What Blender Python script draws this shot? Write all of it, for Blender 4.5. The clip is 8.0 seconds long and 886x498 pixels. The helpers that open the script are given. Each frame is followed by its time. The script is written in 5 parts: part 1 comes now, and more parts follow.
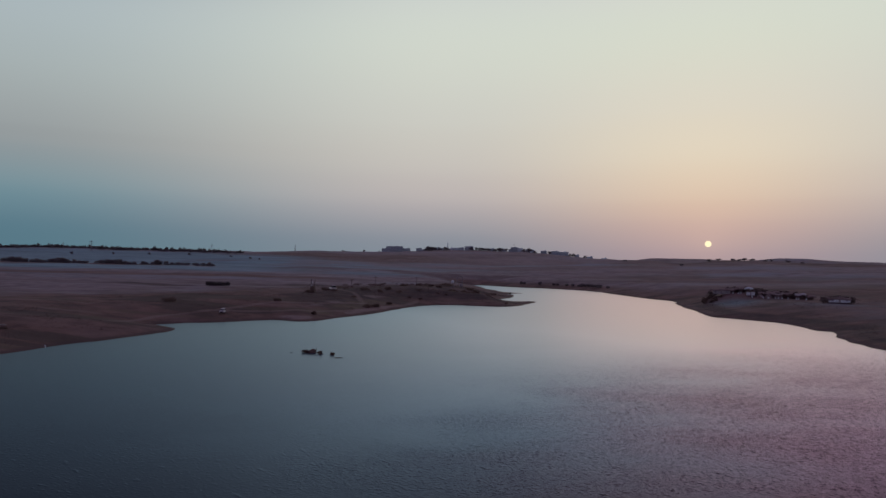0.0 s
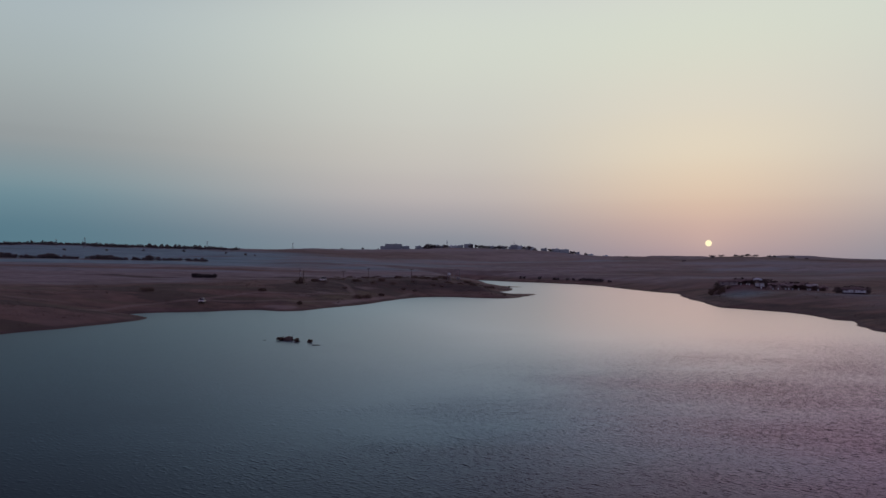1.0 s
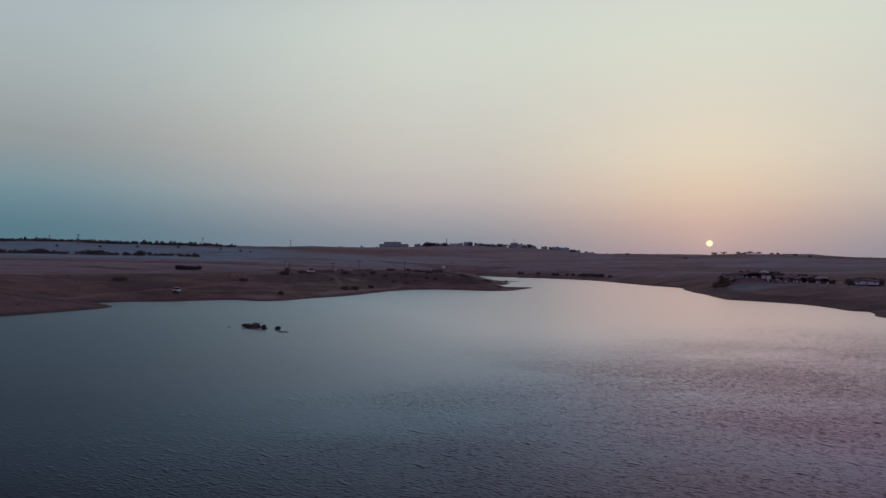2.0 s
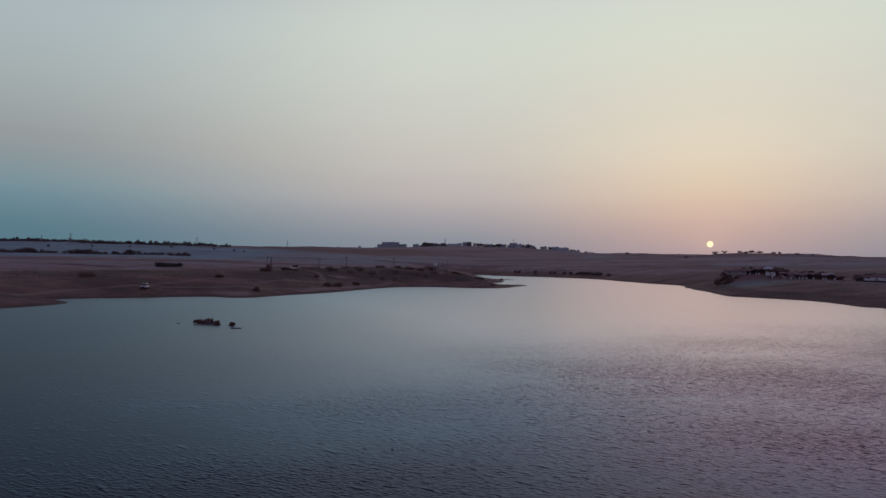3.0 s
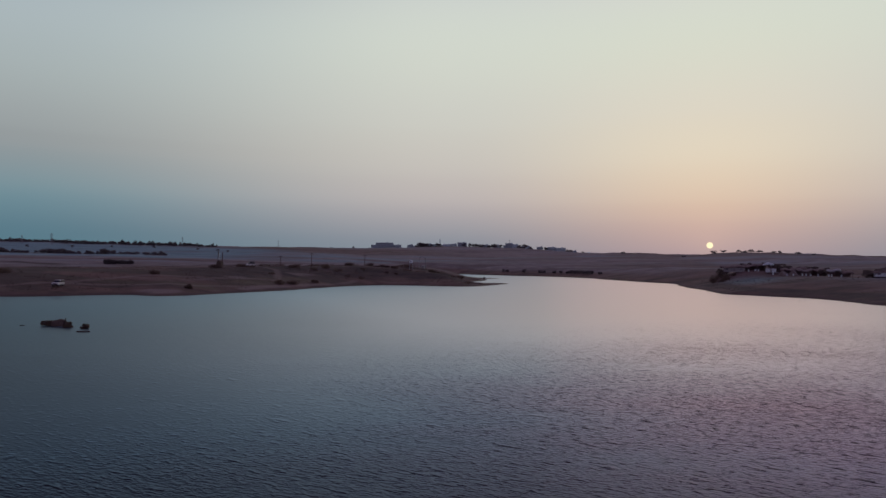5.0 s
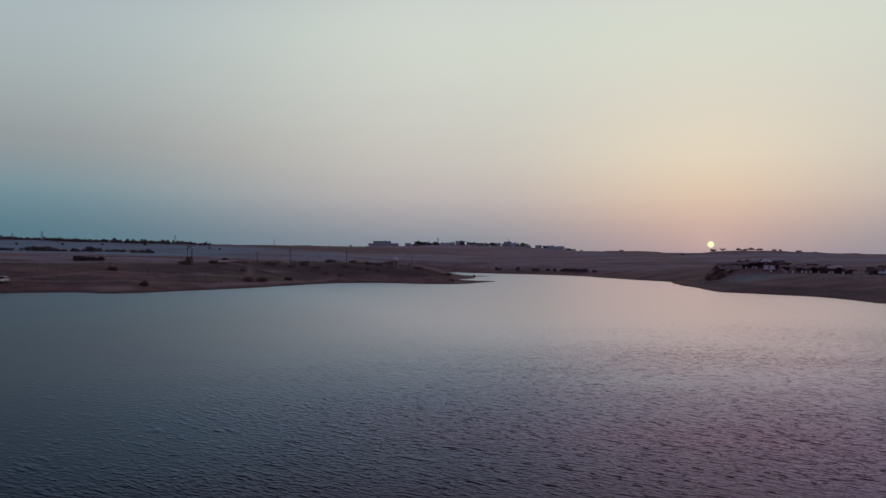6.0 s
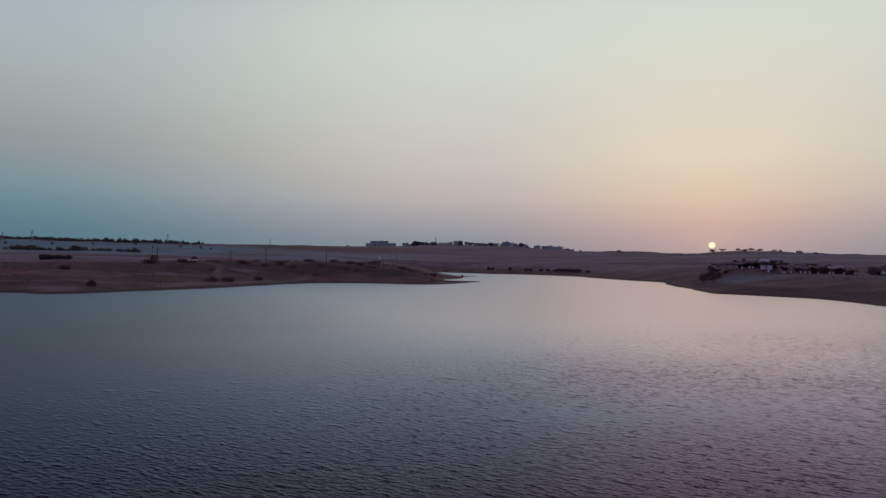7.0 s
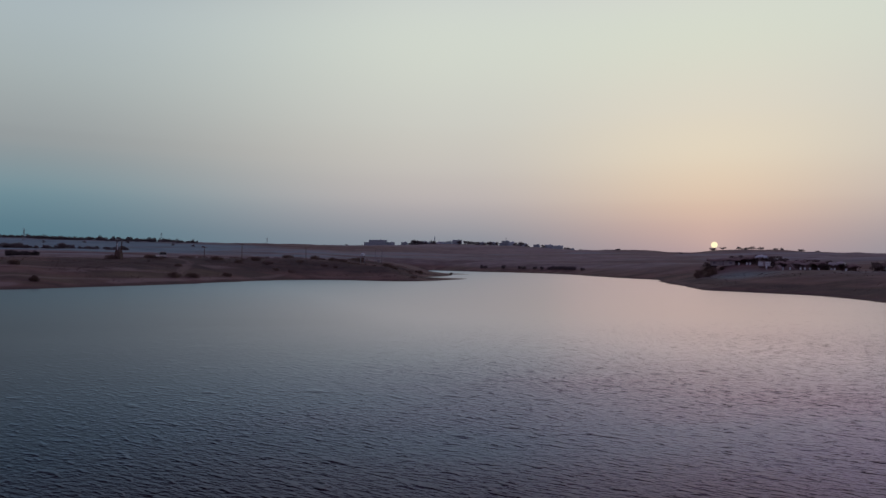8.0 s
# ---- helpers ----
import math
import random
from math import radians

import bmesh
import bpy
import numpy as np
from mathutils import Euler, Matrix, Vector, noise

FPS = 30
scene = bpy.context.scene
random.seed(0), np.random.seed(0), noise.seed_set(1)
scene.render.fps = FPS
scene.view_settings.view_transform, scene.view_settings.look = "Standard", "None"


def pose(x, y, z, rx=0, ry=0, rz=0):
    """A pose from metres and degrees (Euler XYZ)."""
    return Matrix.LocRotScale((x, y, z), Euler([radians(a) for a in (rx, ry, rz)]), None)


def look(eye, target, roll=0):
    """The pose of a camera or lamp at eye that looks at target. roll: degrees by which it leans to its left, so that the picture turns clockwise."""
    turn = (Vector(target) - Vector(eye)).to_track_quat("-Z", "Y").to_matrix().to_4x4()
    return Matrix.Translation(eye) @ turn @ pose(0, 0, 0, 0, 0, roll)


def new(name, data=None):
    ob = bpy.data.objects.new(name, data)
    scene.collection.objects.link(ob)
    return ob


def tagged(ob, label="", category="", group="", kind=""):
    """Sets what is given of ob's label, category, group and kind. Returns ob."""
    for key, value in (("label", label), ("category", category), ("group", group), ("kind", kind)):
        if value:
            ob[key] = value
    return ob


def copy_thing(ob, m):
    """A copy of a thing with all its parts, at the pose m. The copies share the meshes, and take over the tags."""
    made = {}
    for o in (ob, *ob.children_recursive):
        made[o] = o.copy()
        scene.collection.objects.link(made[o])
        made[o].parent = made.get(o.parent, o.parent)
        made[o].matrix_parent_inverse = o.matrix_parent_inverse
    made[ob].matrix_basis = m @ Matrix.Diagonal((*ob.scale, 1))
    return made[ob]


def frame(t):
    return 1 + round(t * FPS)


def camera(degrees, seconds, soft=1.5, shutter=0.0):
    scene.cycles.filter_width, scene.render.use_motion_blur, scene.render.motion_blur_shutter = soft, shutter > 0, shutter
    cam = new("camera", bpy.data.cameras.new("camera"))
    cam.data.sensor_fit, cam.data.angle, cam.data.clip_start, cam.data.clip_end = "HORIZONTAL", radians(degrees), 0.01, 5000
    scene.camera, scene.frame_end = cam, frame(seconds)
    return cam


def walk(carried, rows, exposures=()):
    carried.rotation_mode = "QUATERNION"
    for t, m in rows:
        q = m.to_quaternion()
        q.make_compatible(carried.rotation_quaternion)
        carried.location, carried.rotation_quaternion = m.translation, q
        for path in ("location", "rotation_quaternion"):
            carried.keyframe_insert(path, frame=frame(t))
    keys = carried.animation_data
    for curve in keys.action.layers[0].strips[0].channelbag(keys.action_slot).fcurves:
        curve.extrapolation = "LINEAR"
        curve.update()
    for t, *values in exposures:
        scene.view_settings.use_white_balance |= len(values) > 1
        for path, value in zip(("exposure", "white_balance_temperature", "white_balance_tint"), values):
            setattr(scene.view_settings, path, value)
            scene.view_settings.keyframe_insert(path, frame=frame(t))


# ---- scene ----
cam = camera(66.7, 8.0)
PATH = [
    (0, (1.876, 1.627, 24.368), (1.823, 3.626, 24.401), 0.8),
    (0.5, (2.977, 9.463, 21.9), (2.923, 11.462, 21.932), 0.7),
    (1, (4.205, 17.454, 19.333), (4.151, 19.453, 19.365), 0.7),
    (1.5, (5.82, 24.952, 16.835), (5.764, 26.95, 16.866), 0.8),
    (3, (12.591, 46.662, 12.592), (12.533, 48.661, 12.627), 0.7),
    (3.5, (15.298, 53.902, 11.596), (15.24, 55.901, 11.633), 0.7),
    (4, (18.332, 60.813, 10.894), (18.275, 62.811, 10.931), 0.6),
    (4.5, (21.403, 67.365, 10.587), (21.346, 69.364, 10.628), 0.6),
    (6, (32.134, 87.925, 9.206), (32.074, 89.923, 9.243), 0.6),
    (6.5, (35.992, 94.439, 8.973), (35.929, 96.437, 9.011), 0.7),
    (7, (39.89, 101.629, 8.855), (39.827, 103.628, 8.893), 0.7),
    (7.5, (43.714, 108.132, 8.075), (43.648, 110.13, 8.11), 0.7),
    (8, (47.419, 114.699, 7.49), (47.35, 116.697, 7.527), 0.7),
]
walk(cam, [(t, look(eye, target, roll)) for t, eye, target, roll in PATH])

# ---- sky, sun, exposure ----
SUN_AZ, SUN_EL = 19.98, 1.57          # degrees clockwise from +y, degrees up
sun_dir = Vector((math.sin(radians(SUN_AZ)) * math.cos(radians(SUN_EL)), math.cos(radians(SUN_AZ)) * math.cos(radians(SUN_EL)), math.sin(radians(SUN_EL))))


def lin(r, g, b):
    """Display colour 0..255 to a scene colour."""
    out = []
    for v in (r, g, b):
        v /= 255
        out.append(v / 12.92 if v <= 0.04045 else ((v + 0.055) / 1.055) ** 2.4)
    return (*out, 1.0)


world = bpy.data.worlds.new("dusk_sky")
scene.world = world
world.use_nodes = True
wt = world.node_tree
wt.nodes.clear()


def wmath(op, a, b=None, c=None, clamp=False):
    n = wt.nodes.new("ShaderNodeMath")
    n.operation, n.use_clamp = op, clamp
    for i, v in enumerate((a, b, c)):
        if v is None:
            continue
        if isinstance(v, (int, float)):
            n.inputs[i].default_value = v
        else:
            wt.links.new(v, n.inputs[i])
    return n.outputs[0]


def wramp(fac, stops):
    n = wt.nodes.new("ShaderNodeValToRGB")
    n.color_ramp.interpolation = "CARDINAL"
    els = n.color_ramp.elements
    while len(els) < len(stops):
        els.new(0.5)
    for el, (p, col) in zip(els, stops):
        el.position, el.color = p, lin(*col)
    wt.links.new(fac, n.inputs[0])
    return n.outputs[0]


def wmix(fac, a, b, blend="MIX"):
    n = wt.nodes.new("ShaderNodeMix")
    n.data_type, n.blend_type = "RGBA", blend
    for v, sock in ((fac, n.inputs[0]), (a, n.inputs[6]), (b, n.inputs[7])):
        if isinstance(v, (int, float, tuple)):
            sock.default_value = v
        else:
            wt.links.new(v, sock)
    return n.outputs[2]


tc = wt.nodes.new("ShaderNodeTexCoord")
sep = wt.nodes.new("ShaderNodeSeparateXYZ")
wt.links.new(tc.outputs["Generated"], sep.inputs[0])
height = wmath("MAXIMUM", sep.outputs[2], 0.0)
# cosine of the bearing away from the sun
flat = wmath("SQRT", wmath("ADD", wmath("MULTIPLY", sep.outputs[0], sep.outputs[0]), wmath("MULTIPLY", sep.outputs[1], sep.outputs[1])))
across = wmath("ADD", wmath("MULTIPLY", sep.outputs[0], math.sin(radians(SUN_AZ))), wmath("MULTIPLY", sep.outputs[1], math.cos(radians(SUN_AZ))))
bearing = wmath("DIVIDE", across, wmath("MAXIMUM", flat, 0.001))
toward = wmath("DIVIDE", wmath("ARCCOSINE", wmath("MINIMUM", bearing, 1.0)), radians(56), clamp=True)   # 0 under the sun, 1 from 56 degrees on
SKY_SUN = [(0.0, (168, 149, 156)), (0.02, (175, 155, 159)), (0.06, (194, 172, 165)), (0.09, (209, 190, 174)), (0.144, (220, 209, 190)), (0.21, (219, 214, 199)), (0.36, (214, 217, 209)), (0.5, (214, 176, 208)), (0.7, (166, 132, 176)), (1.0, (98, 88, 130))]
SKY_MID = [(0.0, (133, 142, 153)), (0.04, (148, 151, 160)), (0.085, (181, 175, 176)), (0.13, (196, 191, 186)), (0.2, (205, 205, 197)), (0.36, (208, 214, 208)), (0.5, (170, 160, 194)), (0.7, (130, 114, 160)), (1.0, (98, 88, 130))]
SKY_OFF = [(0.0, (88, 121, 135)), (0.046, (95, 127, 141)), (0.088, (119, 145, 155)), (0.137, (144, 154, 158)), (0.165, (154, 161, 163)), (0.25, (169, 180, 182)), (0.35, (164, 176, 184)), (0.5, (98, 96, 122)), (0.7, (78, 70, 98)), (1.0, (98, 88, 130))]
SKY_BACK = [(0.0, (84, 84, 112)), (0.1, (124, 112, 142)), (0.25, (146, 130, 156)), (0.55, (120, 110, 146)), (1.0, (98, 88, 130))]
behind = wmath("DIVIDE", wmath("SUBTRACT", wmath("ARCCOSINE", wmath("MINIMUM", bearing, 1.0)), radians(62)), radians(60), clamp=True)
def eased(v, lo, hi):
    n = wt.nodes.new("ShaderNodeMapRange")
    n.interpolation_type = "SMOOTHSTEP"
    n.inputs[1].default_value, n.inputs[2].default_value = lo, hi
    wt.links.new(v, n.inputs[0])
    return n.outputs[0]


near_mid = eased(toward, 0.0, 0.385)
mid_off = eased(toward, 0.36, 1.0)
haze = wmix(behind, wmix(mid_off, wmix(near_mid, wramp(height, SKY_SUN), wramp(height, SKY_MID)), wramp(height, SKY_OFF)), wramp(height, SKY_BACK))
nishita = wt.nodes.new("ShaderNodeTexSky")
nishita.sky_type, nishita.sun_disc = "NISHITA", False
nishita.sun_elevation, nishita.sun_rotation = radians(SUN_EL), radians(SUN_AZ)
nishita.dust_density, nishita.air_density = 4.0, 1.0
clear = wmix(1.0, nishita.outputs[0], (0.10, 0.10, 0.10, 1), "MULTIPLY")
base = wmix(0.96, clear, haze)
# glow and the disc of the low sun
away = wt.nodes.new("ShaderNodeVectorMath")
away.operation = "DISTANCE"
away.inputs[1].default_value = sun_dir
wt.links.new(tc.outputs["Generated"], away.inputs[0])
dist = away.outputs["Value"]
glow1 = wmath("MULTIPLY", wmath("EXPONENT", wmath("MULTIPLY", dist, -20.0)), 0.07)
glow2 = wmath("MULTIPLY", wmath("EXPONENT", wmath("MULTIPLY", dist, -7.0)), 0.01)
lit = wmix(1.0, base, wmix(1.0, glow1, (1.0, 0.55, 0.22, 1), "MULTIPLY"), "ADD")
lit = wmix(1.0, lit, wmix(1.0, glow2, (1.0, 0.62, 0.30, 1), "MULTIPLY"), "ADD")
disc = wt.nodes.new("ShaderNodeMapRange")
disc.interpolation_type = "SMOOTHSTEP"
disc.inputs[1].default_value, disc.inputs[2].default_value = 0.0048, 0.0037
disc.inputs[3].default_value, disc.inputs[4].default_value = 0.0, 1.0
wt.links.new(dist, disc.inputs[0])
lit = wmix(disc.outputs[0], lit, (1.15, 0.99, 0.62, 1))
bg = wt.nodes.new("ShaderNodeBackground")
bg.inputs[1].default_value = 1.0
wt.links.new(lit, bg.inputs[0])
wo = wt.nodes.new("ShaderNodeOutputWorld")
wt.links.new(bg.outputs[0], wo.inputs[0])

sun = new("sun", bpy.data.lights.new("sun", "SUN"))
sun.data.energy, sun.data.angle, sun.data.color = 0.03, radians(26), (1.0, 0.52, 0.50)
sun.matrix_world = Matrix.Translation((0, 0, 300)) @ sun_dir.to_track_quat("Z", "Y").to_matrix().to_4x4()


# ---- materials ----
def material(name, rough=0.85, metal=0.0):
    m = bpy.data.materials.new(name)
    m.use_nodes = True
    b = m.node_tree.nodes["Principled BSDF"]
    b.inputs["Roughness"].default_value, b.inputs["Metallic"].default_value = rough, metal
    return m, m.node_tree, b


def noise_at(nt, scale, detail=6.0, stretch=(1, 1, 1), coord="Object", rough=0.55):
    t = nt.nodes.new("ShaderNodeTexCoord")
    mp = nt.nodes.new("ShaderNodeMapping")
    mp.inputs["Scale"].default_value = stretch
    nt.links.new(t.outputs[coord], mp.inputs[0])
    n = nt.nodes.new("ShaderNodeTexNoise")
    n.inputs["Scale"].default_value, n.inputs["Detail"].default_value, n.inputs["Roughness"].default_value = scale, detail, rough
    nt.links.new(mp.outputs[0], n.inputs["Vector"])
    return n.outputs[0]


def ramp2(nt, fac, lo, hi, a=0.0, b=1.0):
    n = nt.nodes.new("ShaderNodeMapRange")
    n.interpolation_type = "SMOOTHSTEP"
    n.inputs[1].default_value, n.inputs[2].default_value, n.inputs[3].default_value, n.inputs[4].default_value = lo, hi, a, b
    nt.links.new(fac, n.inputs[0])
    return n.outputs[0]


def mixc(nt, fac, a, b, blend="MIX"):
    n = nt.nodes.new("ShaderNodeMix")
    n.data_type, n.blend_type = "RGBA", blend
    for v, sock in ((fac, n.inputs[0]), (a, n.inputs[6]), (b, n.inputs[7])):
        if isinstance(v, (int, float, tuple)):
            sock.default_value = (*v, 1.0) if isinstance(v, tuple) and len(v) == 3 else v
        else:
            nt.links.new(v, sock)
    return n.outputs[2]


def bump(nt, b, h, strength=0.5, distance=0.05):
    n = nt.nodes.new("ShaderNodeBump")
    n.inputs["Strength"].default_value, n.inputs["Distance"].default_value = strength, distance
    nt.links.new(h, n.inputs["Height"])
    nt.links.new(n.outputs[0], b.inputs["Normal"])


def worn(name, col, rough=0.8, metal=0.0, scale=2.0, spread=0.35, dirt=(0.12, 0.09, 0.07), dirty=0.35, relief=0.01):
    """A painted or raw surface with grain, and patches of dust and wear at a second scale; each object a little lighter or darker."""
    m, nt, b = material(name, rough, metal)
    fine = noise_at(nt, scale * 6, 4)
    broad = noise_at(nt, scale * 0.7, 3)
    info = nt.nodes.new("ShaderNodeObjectInfo")
    c0 = tuple(max(0.0, v * (1 - spread)) for v in col)
    c1 = tuple(min(0.95, v * (1 + spread)) for v in col)
    c = mixc(nt, ramp2(nt, fine, 0.3, 0.7), c0, c1)
    c = mixc(nt, ramp2(nt, broad, 0.48, 0.72, 0.0, dirty), c, dirt)
    shade = ramp2(nt, info.outputs["Random"], 0.0, 1.0, 0.86, 1.12)
    hue = nt.nodes.new("ShaderNodeHueSaturation")
    nt.links.new(shade, hue.inputs["Value"])
    nt.links.new(c, hue.inputs["Color"])
    nt.links.new(hue.outputs[0], b.inputs["Base Color"])
    bump(nt, b, fine, 0.4, relief)
    return m


M_PAINT = worn("dusty_white_paint", (0.62, 0.61, 0.60), 0.35, dirty=0.3)
M_DARKGLASS, _nt, _b = material("dark_window_glass", 0.08)
_b.inputs["Base Color"].default_value = (0.02, 0.022, 0.026, 1)
# window glass and frame tones raised, imitating haze that softens their contrast
M_FARGLASS = worn("hazed_window_glass", (0.20, 0.21, 0.23), 0.4, dirty=0.3)
M_SHUTTER = worn("hazed_window_frame", (0.26, 0.25, 0.25), 0.7)
M_RUBBER = worn("black_rubber", (0.025, 0.025, 0.026), 0.9)
M_STEEL = worn("galvanised_steel", (0.30, 0.30, 0.31), 0.5, 0.6, dirty=0.4)
M_LAMP = worn("clear_lamp_glass", (0.7, 0.7, 0.68), 0.15, dirty=0.1)
M_RED = worn("red_lamp_plastic", (0.35, 0.03, 0.02), 0.3)
# town plaster tinted blue to stand in for haze
M_PLASTER = worn("hazed_pale_plaster", (0.50, 0.64, 0.66), 0.9, scale=0.4, dirty=0.35)
M_PLASTER2 = worn("hazed_sand_plaster", (0.36, 0.46, 0.48), 0.9, scale=0.4, dirty=0.35)
M_WOOD = worn("weathered_wood", (0.13, 0.095, 0.07), 0.85, spread=0.5)
M_BARK = worn("dry_bark", (0.085, 0.062, 0.05), 0.95, spread=0.5)
M_THATCH = worn("dark_palm_thatch", (0.19, 0.142, 0.125), 0.95, scale=3, spread=0.6, relief=0.05)
M_CANVAS = worn("faded_canvas", (0.27, 0.225, 0.205), 0.95, spread=0.25)
M_TARP = worn("white_tarpaulin", (0.62, 0.70, 0.72), 0.6, dirty=0.2)
M_PLASTIC = worn("pale_plastic", (0.33, 0.325, 0.32), 0.55, dirty=0.3)
M_STONE = worn("brown_mud_stone", (0.12, 0.085, 0.072), 0.95, scale=1.5, spread=0.5, relief=0.08)


def leaf_material(name, a, b_, through_=0.35):
    """Leaves in two tones, some paled for haze; some of the light behind them comes through."""
    m, nt, b = material(name, 0.75)
    info = nt.nodes.new("ShaderNodeNewGeometry")
    c = mixc(nt, info.outputs["Random Per Island"], a, b_)
    nt.links.new(c, b.inputs["Base Color"])
    thin = nt.nodes.new("ShaderNodeBsdfTranslucent")
    nt.links.new(c, thin.inputs["Color"])
    mix = nt.nodes.new("ShaderNodeMixShader")
    mix.inputs[0].default_value = through_
    nt.links.new(b.outputs[0], mix.inputs[1])
    nt.links.new(thin.outputs[0], mix.inputs[2])
    nt.links.new(mix.outputs[0], nt.nodes["Material Output"].inputs["Surface"])
    return m


# the next three leaf tones are lifted to stand in for haze
M_LEAF = leaf_material("hazed_green_leaves", (0.088, 0.084, 0.078), (0.145, 0.132, 0.120))
M_FARLEAF = leaf_material("hazed_far_leaves", (0.135, 0.122, 0.118), (0.205, 0.185, 0.178))
M_THORNLEAF = leaf_material("hazed_thorn_leaves", (0.150, 0.122, 0.108), (0.240, 0.196, 0.172))
M_SCRUB = leaf_material("dry_scrub_leaves", (0.125, 0.088, 0.066), (0.200, 0.145, 0.106))
M_TUFT = leaf_material("dry_tuft_stalks", (0.060, 0.038, 0.027), (0.110, 0.072, 0.050))

# ground: gravel plain, brown earth, pale teal-blue strips, damp margin
M_GROUND, nt, b = material("desert_ground", 0.95)
att = nt.nodes.new("ShaderNodeVertexColor")
att.layer_name = "soil"
sp = nt.nodes.new("ShaderNodeSeparateColor")
nt.links.new(att.outputs[0], sp.inputs[0])
n_fine = noise_at(nt, 1.6, 5)
n_mid = noise_at(nt, 0.11, 7, rough=0.62)
n_broad = noise_at(nt, 0.016, 6)
n_streak = noise_at(nt, 0.05, 6, stretch=(0.22, 1.6, 1), rough=0.6)
n_field = noise_at(nt, 0.0075, 6, stretch=(0.6, 1.2, 1), rough=0.62)
n_patch = noise_at(nt, 0.034, 6, stretch=(0.4, 1.3, 1), rough=0.62)
n_scrub = noise_at(nt, 0.06, 7, stretch=(0.5, 1.0, 1), rough=0.68)
gravel = mixc(nt, ramp2(nt, n_mid, 0.35, 0.66), (0.145, 0.112, 0.112), (0.262, 0.212, 0.208))
gravel = mixc(nt, ramp2(nt, n_broad, 0.42, 0.66, 0.0, 0.6), gravel, (0.172, 0.112, 0.102))
gravel = mixc(nt, ramp2(nt, n_streak, 0.50, 0.66, 0.0, 0.6), gravel, (0.295, 0.280, 0.285))
gravel = mixc(nt, ramp2(nt, n_field, 0.52, 0.60, 0.0, 0.7), gravel, (0.094, 0.064, 0.058))
gravel = mixc(nt, ramp2(nt, n_field, 0.47, 0.38, 0.0, 0.7), gravel, (0.200, 0.218, 0.240))
gravel = mixc(nt, ramp2(nt, n_scrub, 0.56, 0.66, 0.0, 0.6), gravel, (0.060, 0.044, 0.040))       # low scrub and stony spots
brown = mixc(nt, ramp2(nt, n_mid, 0.36, 0.64), (0.072, 0.035, 0.025), (0.172, 0.092, 0.066))
brown = mixc(nt, ramp2(nt, n_broad, 0.50, 0.62, 0.0, 0.6), brown, (0.178, 0.112, 0.094))
brown = mixc(nt, ramp2(nt, n_patch, 0.50, 0.58, 0.0, 0.85), brown, (0.052, 0.033, 0.020))
brown = mixc(nt, ramp2(nt, n_streak, 0.54, 0.64, 0.0, 0.75), brown, (0.092, 0.070, 0.036))        # olive streaks of dry grass
brown = mixc(nt, ramp2(nt, n_patch, 0.44, 0.33, 0.0, 0.65), brown, (0.215, 0.140, 0.112))
# pale teal-blue tone, laid mostly on the far plain
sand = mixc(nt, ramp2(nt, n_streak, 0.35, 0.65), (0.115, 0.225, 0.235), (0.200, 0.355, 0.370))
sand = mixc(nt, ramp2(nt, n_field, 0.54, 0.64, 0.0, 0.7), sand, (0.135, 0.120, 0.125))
damp = mixc(nt, ramp2(nt, n_mid, 0.35, 0.65), (0.058, 0.034, 0.027), (0.098, 0.060, 0.046))


def frayed(sock, amount=0.55):
    n = nt.nodes.new("ShaderNodeMath")
    n.operation = "MULTIPLY_ADD"
    nt.links.new(n_mid, n.inputs[0])
    n.inputs[1].default_value = amount
    nt.links.new(sock, n.inputs[2])
    return ramp2(nt, n.outputs[0], 0.10 + amount * 0.5, 0.86 + amount * 0.5)


def broken_by(a, b1):
    n = nt.nodes.new("ShaderNodeMath")
    n.operation = "MULTIPLY"
    nt.links.new(a, n.inputs[0])
    n2 = nt.nodes.new("ShaderNodeMath")
    n2.operation = "MULTIPLY_ADD"
    nt.links.new(b1, n2.inputs[0])
    n2.inputs[1].default_value, n2.inputs[2].default_value = 2.0, 0.1
    nt.links.new(n2.outputs[0], n.inputs[1])
    return n.outputs[0]


c = mixc(nt, frayed(sp.outputs["Blue"]), gravel, brown)
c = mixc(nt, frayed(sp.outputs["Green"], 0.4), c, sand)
att2 = nt.nodes.new("ShaderNodeVertexColor")
att2.layer_name = "cover"
sp2 = nt.nodes.new("ShaderNodeSeparateColor")
nt.links.new(att2.outputs[0], sp2.inputs[0])
scrubby = mixc(nt, ramp2(nt, n_mid, 0.36, 0.66), (0.028, 0.015, 0.012), (0.070, 0.040, 0.030))
grassy = mixc(nt, ramp2(nt, n_streak, 0.38, 0.62), (0.070, 0.050, 0.026), (0.135, 0.104, 0.052))
c = mixc(nt, ramp2(nt, broken_by(sp2.outputs["Red"], n_patch), 0.12, 0.85, 0.0, 0.95), c, scrubby)
c = mixc(nt, ramp2(nt, broken_by(sp2.outputs["Green"], n_streak), 0.25, 1.0, 0.0, 0.85), c, grassy)
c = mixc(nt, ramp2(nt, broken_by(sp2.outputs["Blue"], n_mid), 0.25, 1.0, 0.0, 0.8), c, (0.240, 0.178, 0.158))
c = mixc(nt, frayed(sp.outputs["Red"], 0.3), c, damp)
c = mixc(nt, ramp2(nt, broken_by(att.outputs["Alpha"], n_mid), 0.35, 1.1, 0.0, 0.55), c, (0.235, 0.165, 0.135))      # wheel tracks of pale dust
c = mixc(nt, ramp2(nt, n_fine, 0.3, 0.75, 0.0, 0.25), c, (0.075, 0.052, 0.046))
nt.links.new(c, b.inputs["Base Color"])
bump(nt, b, n_fine, 0.7, 0.12)

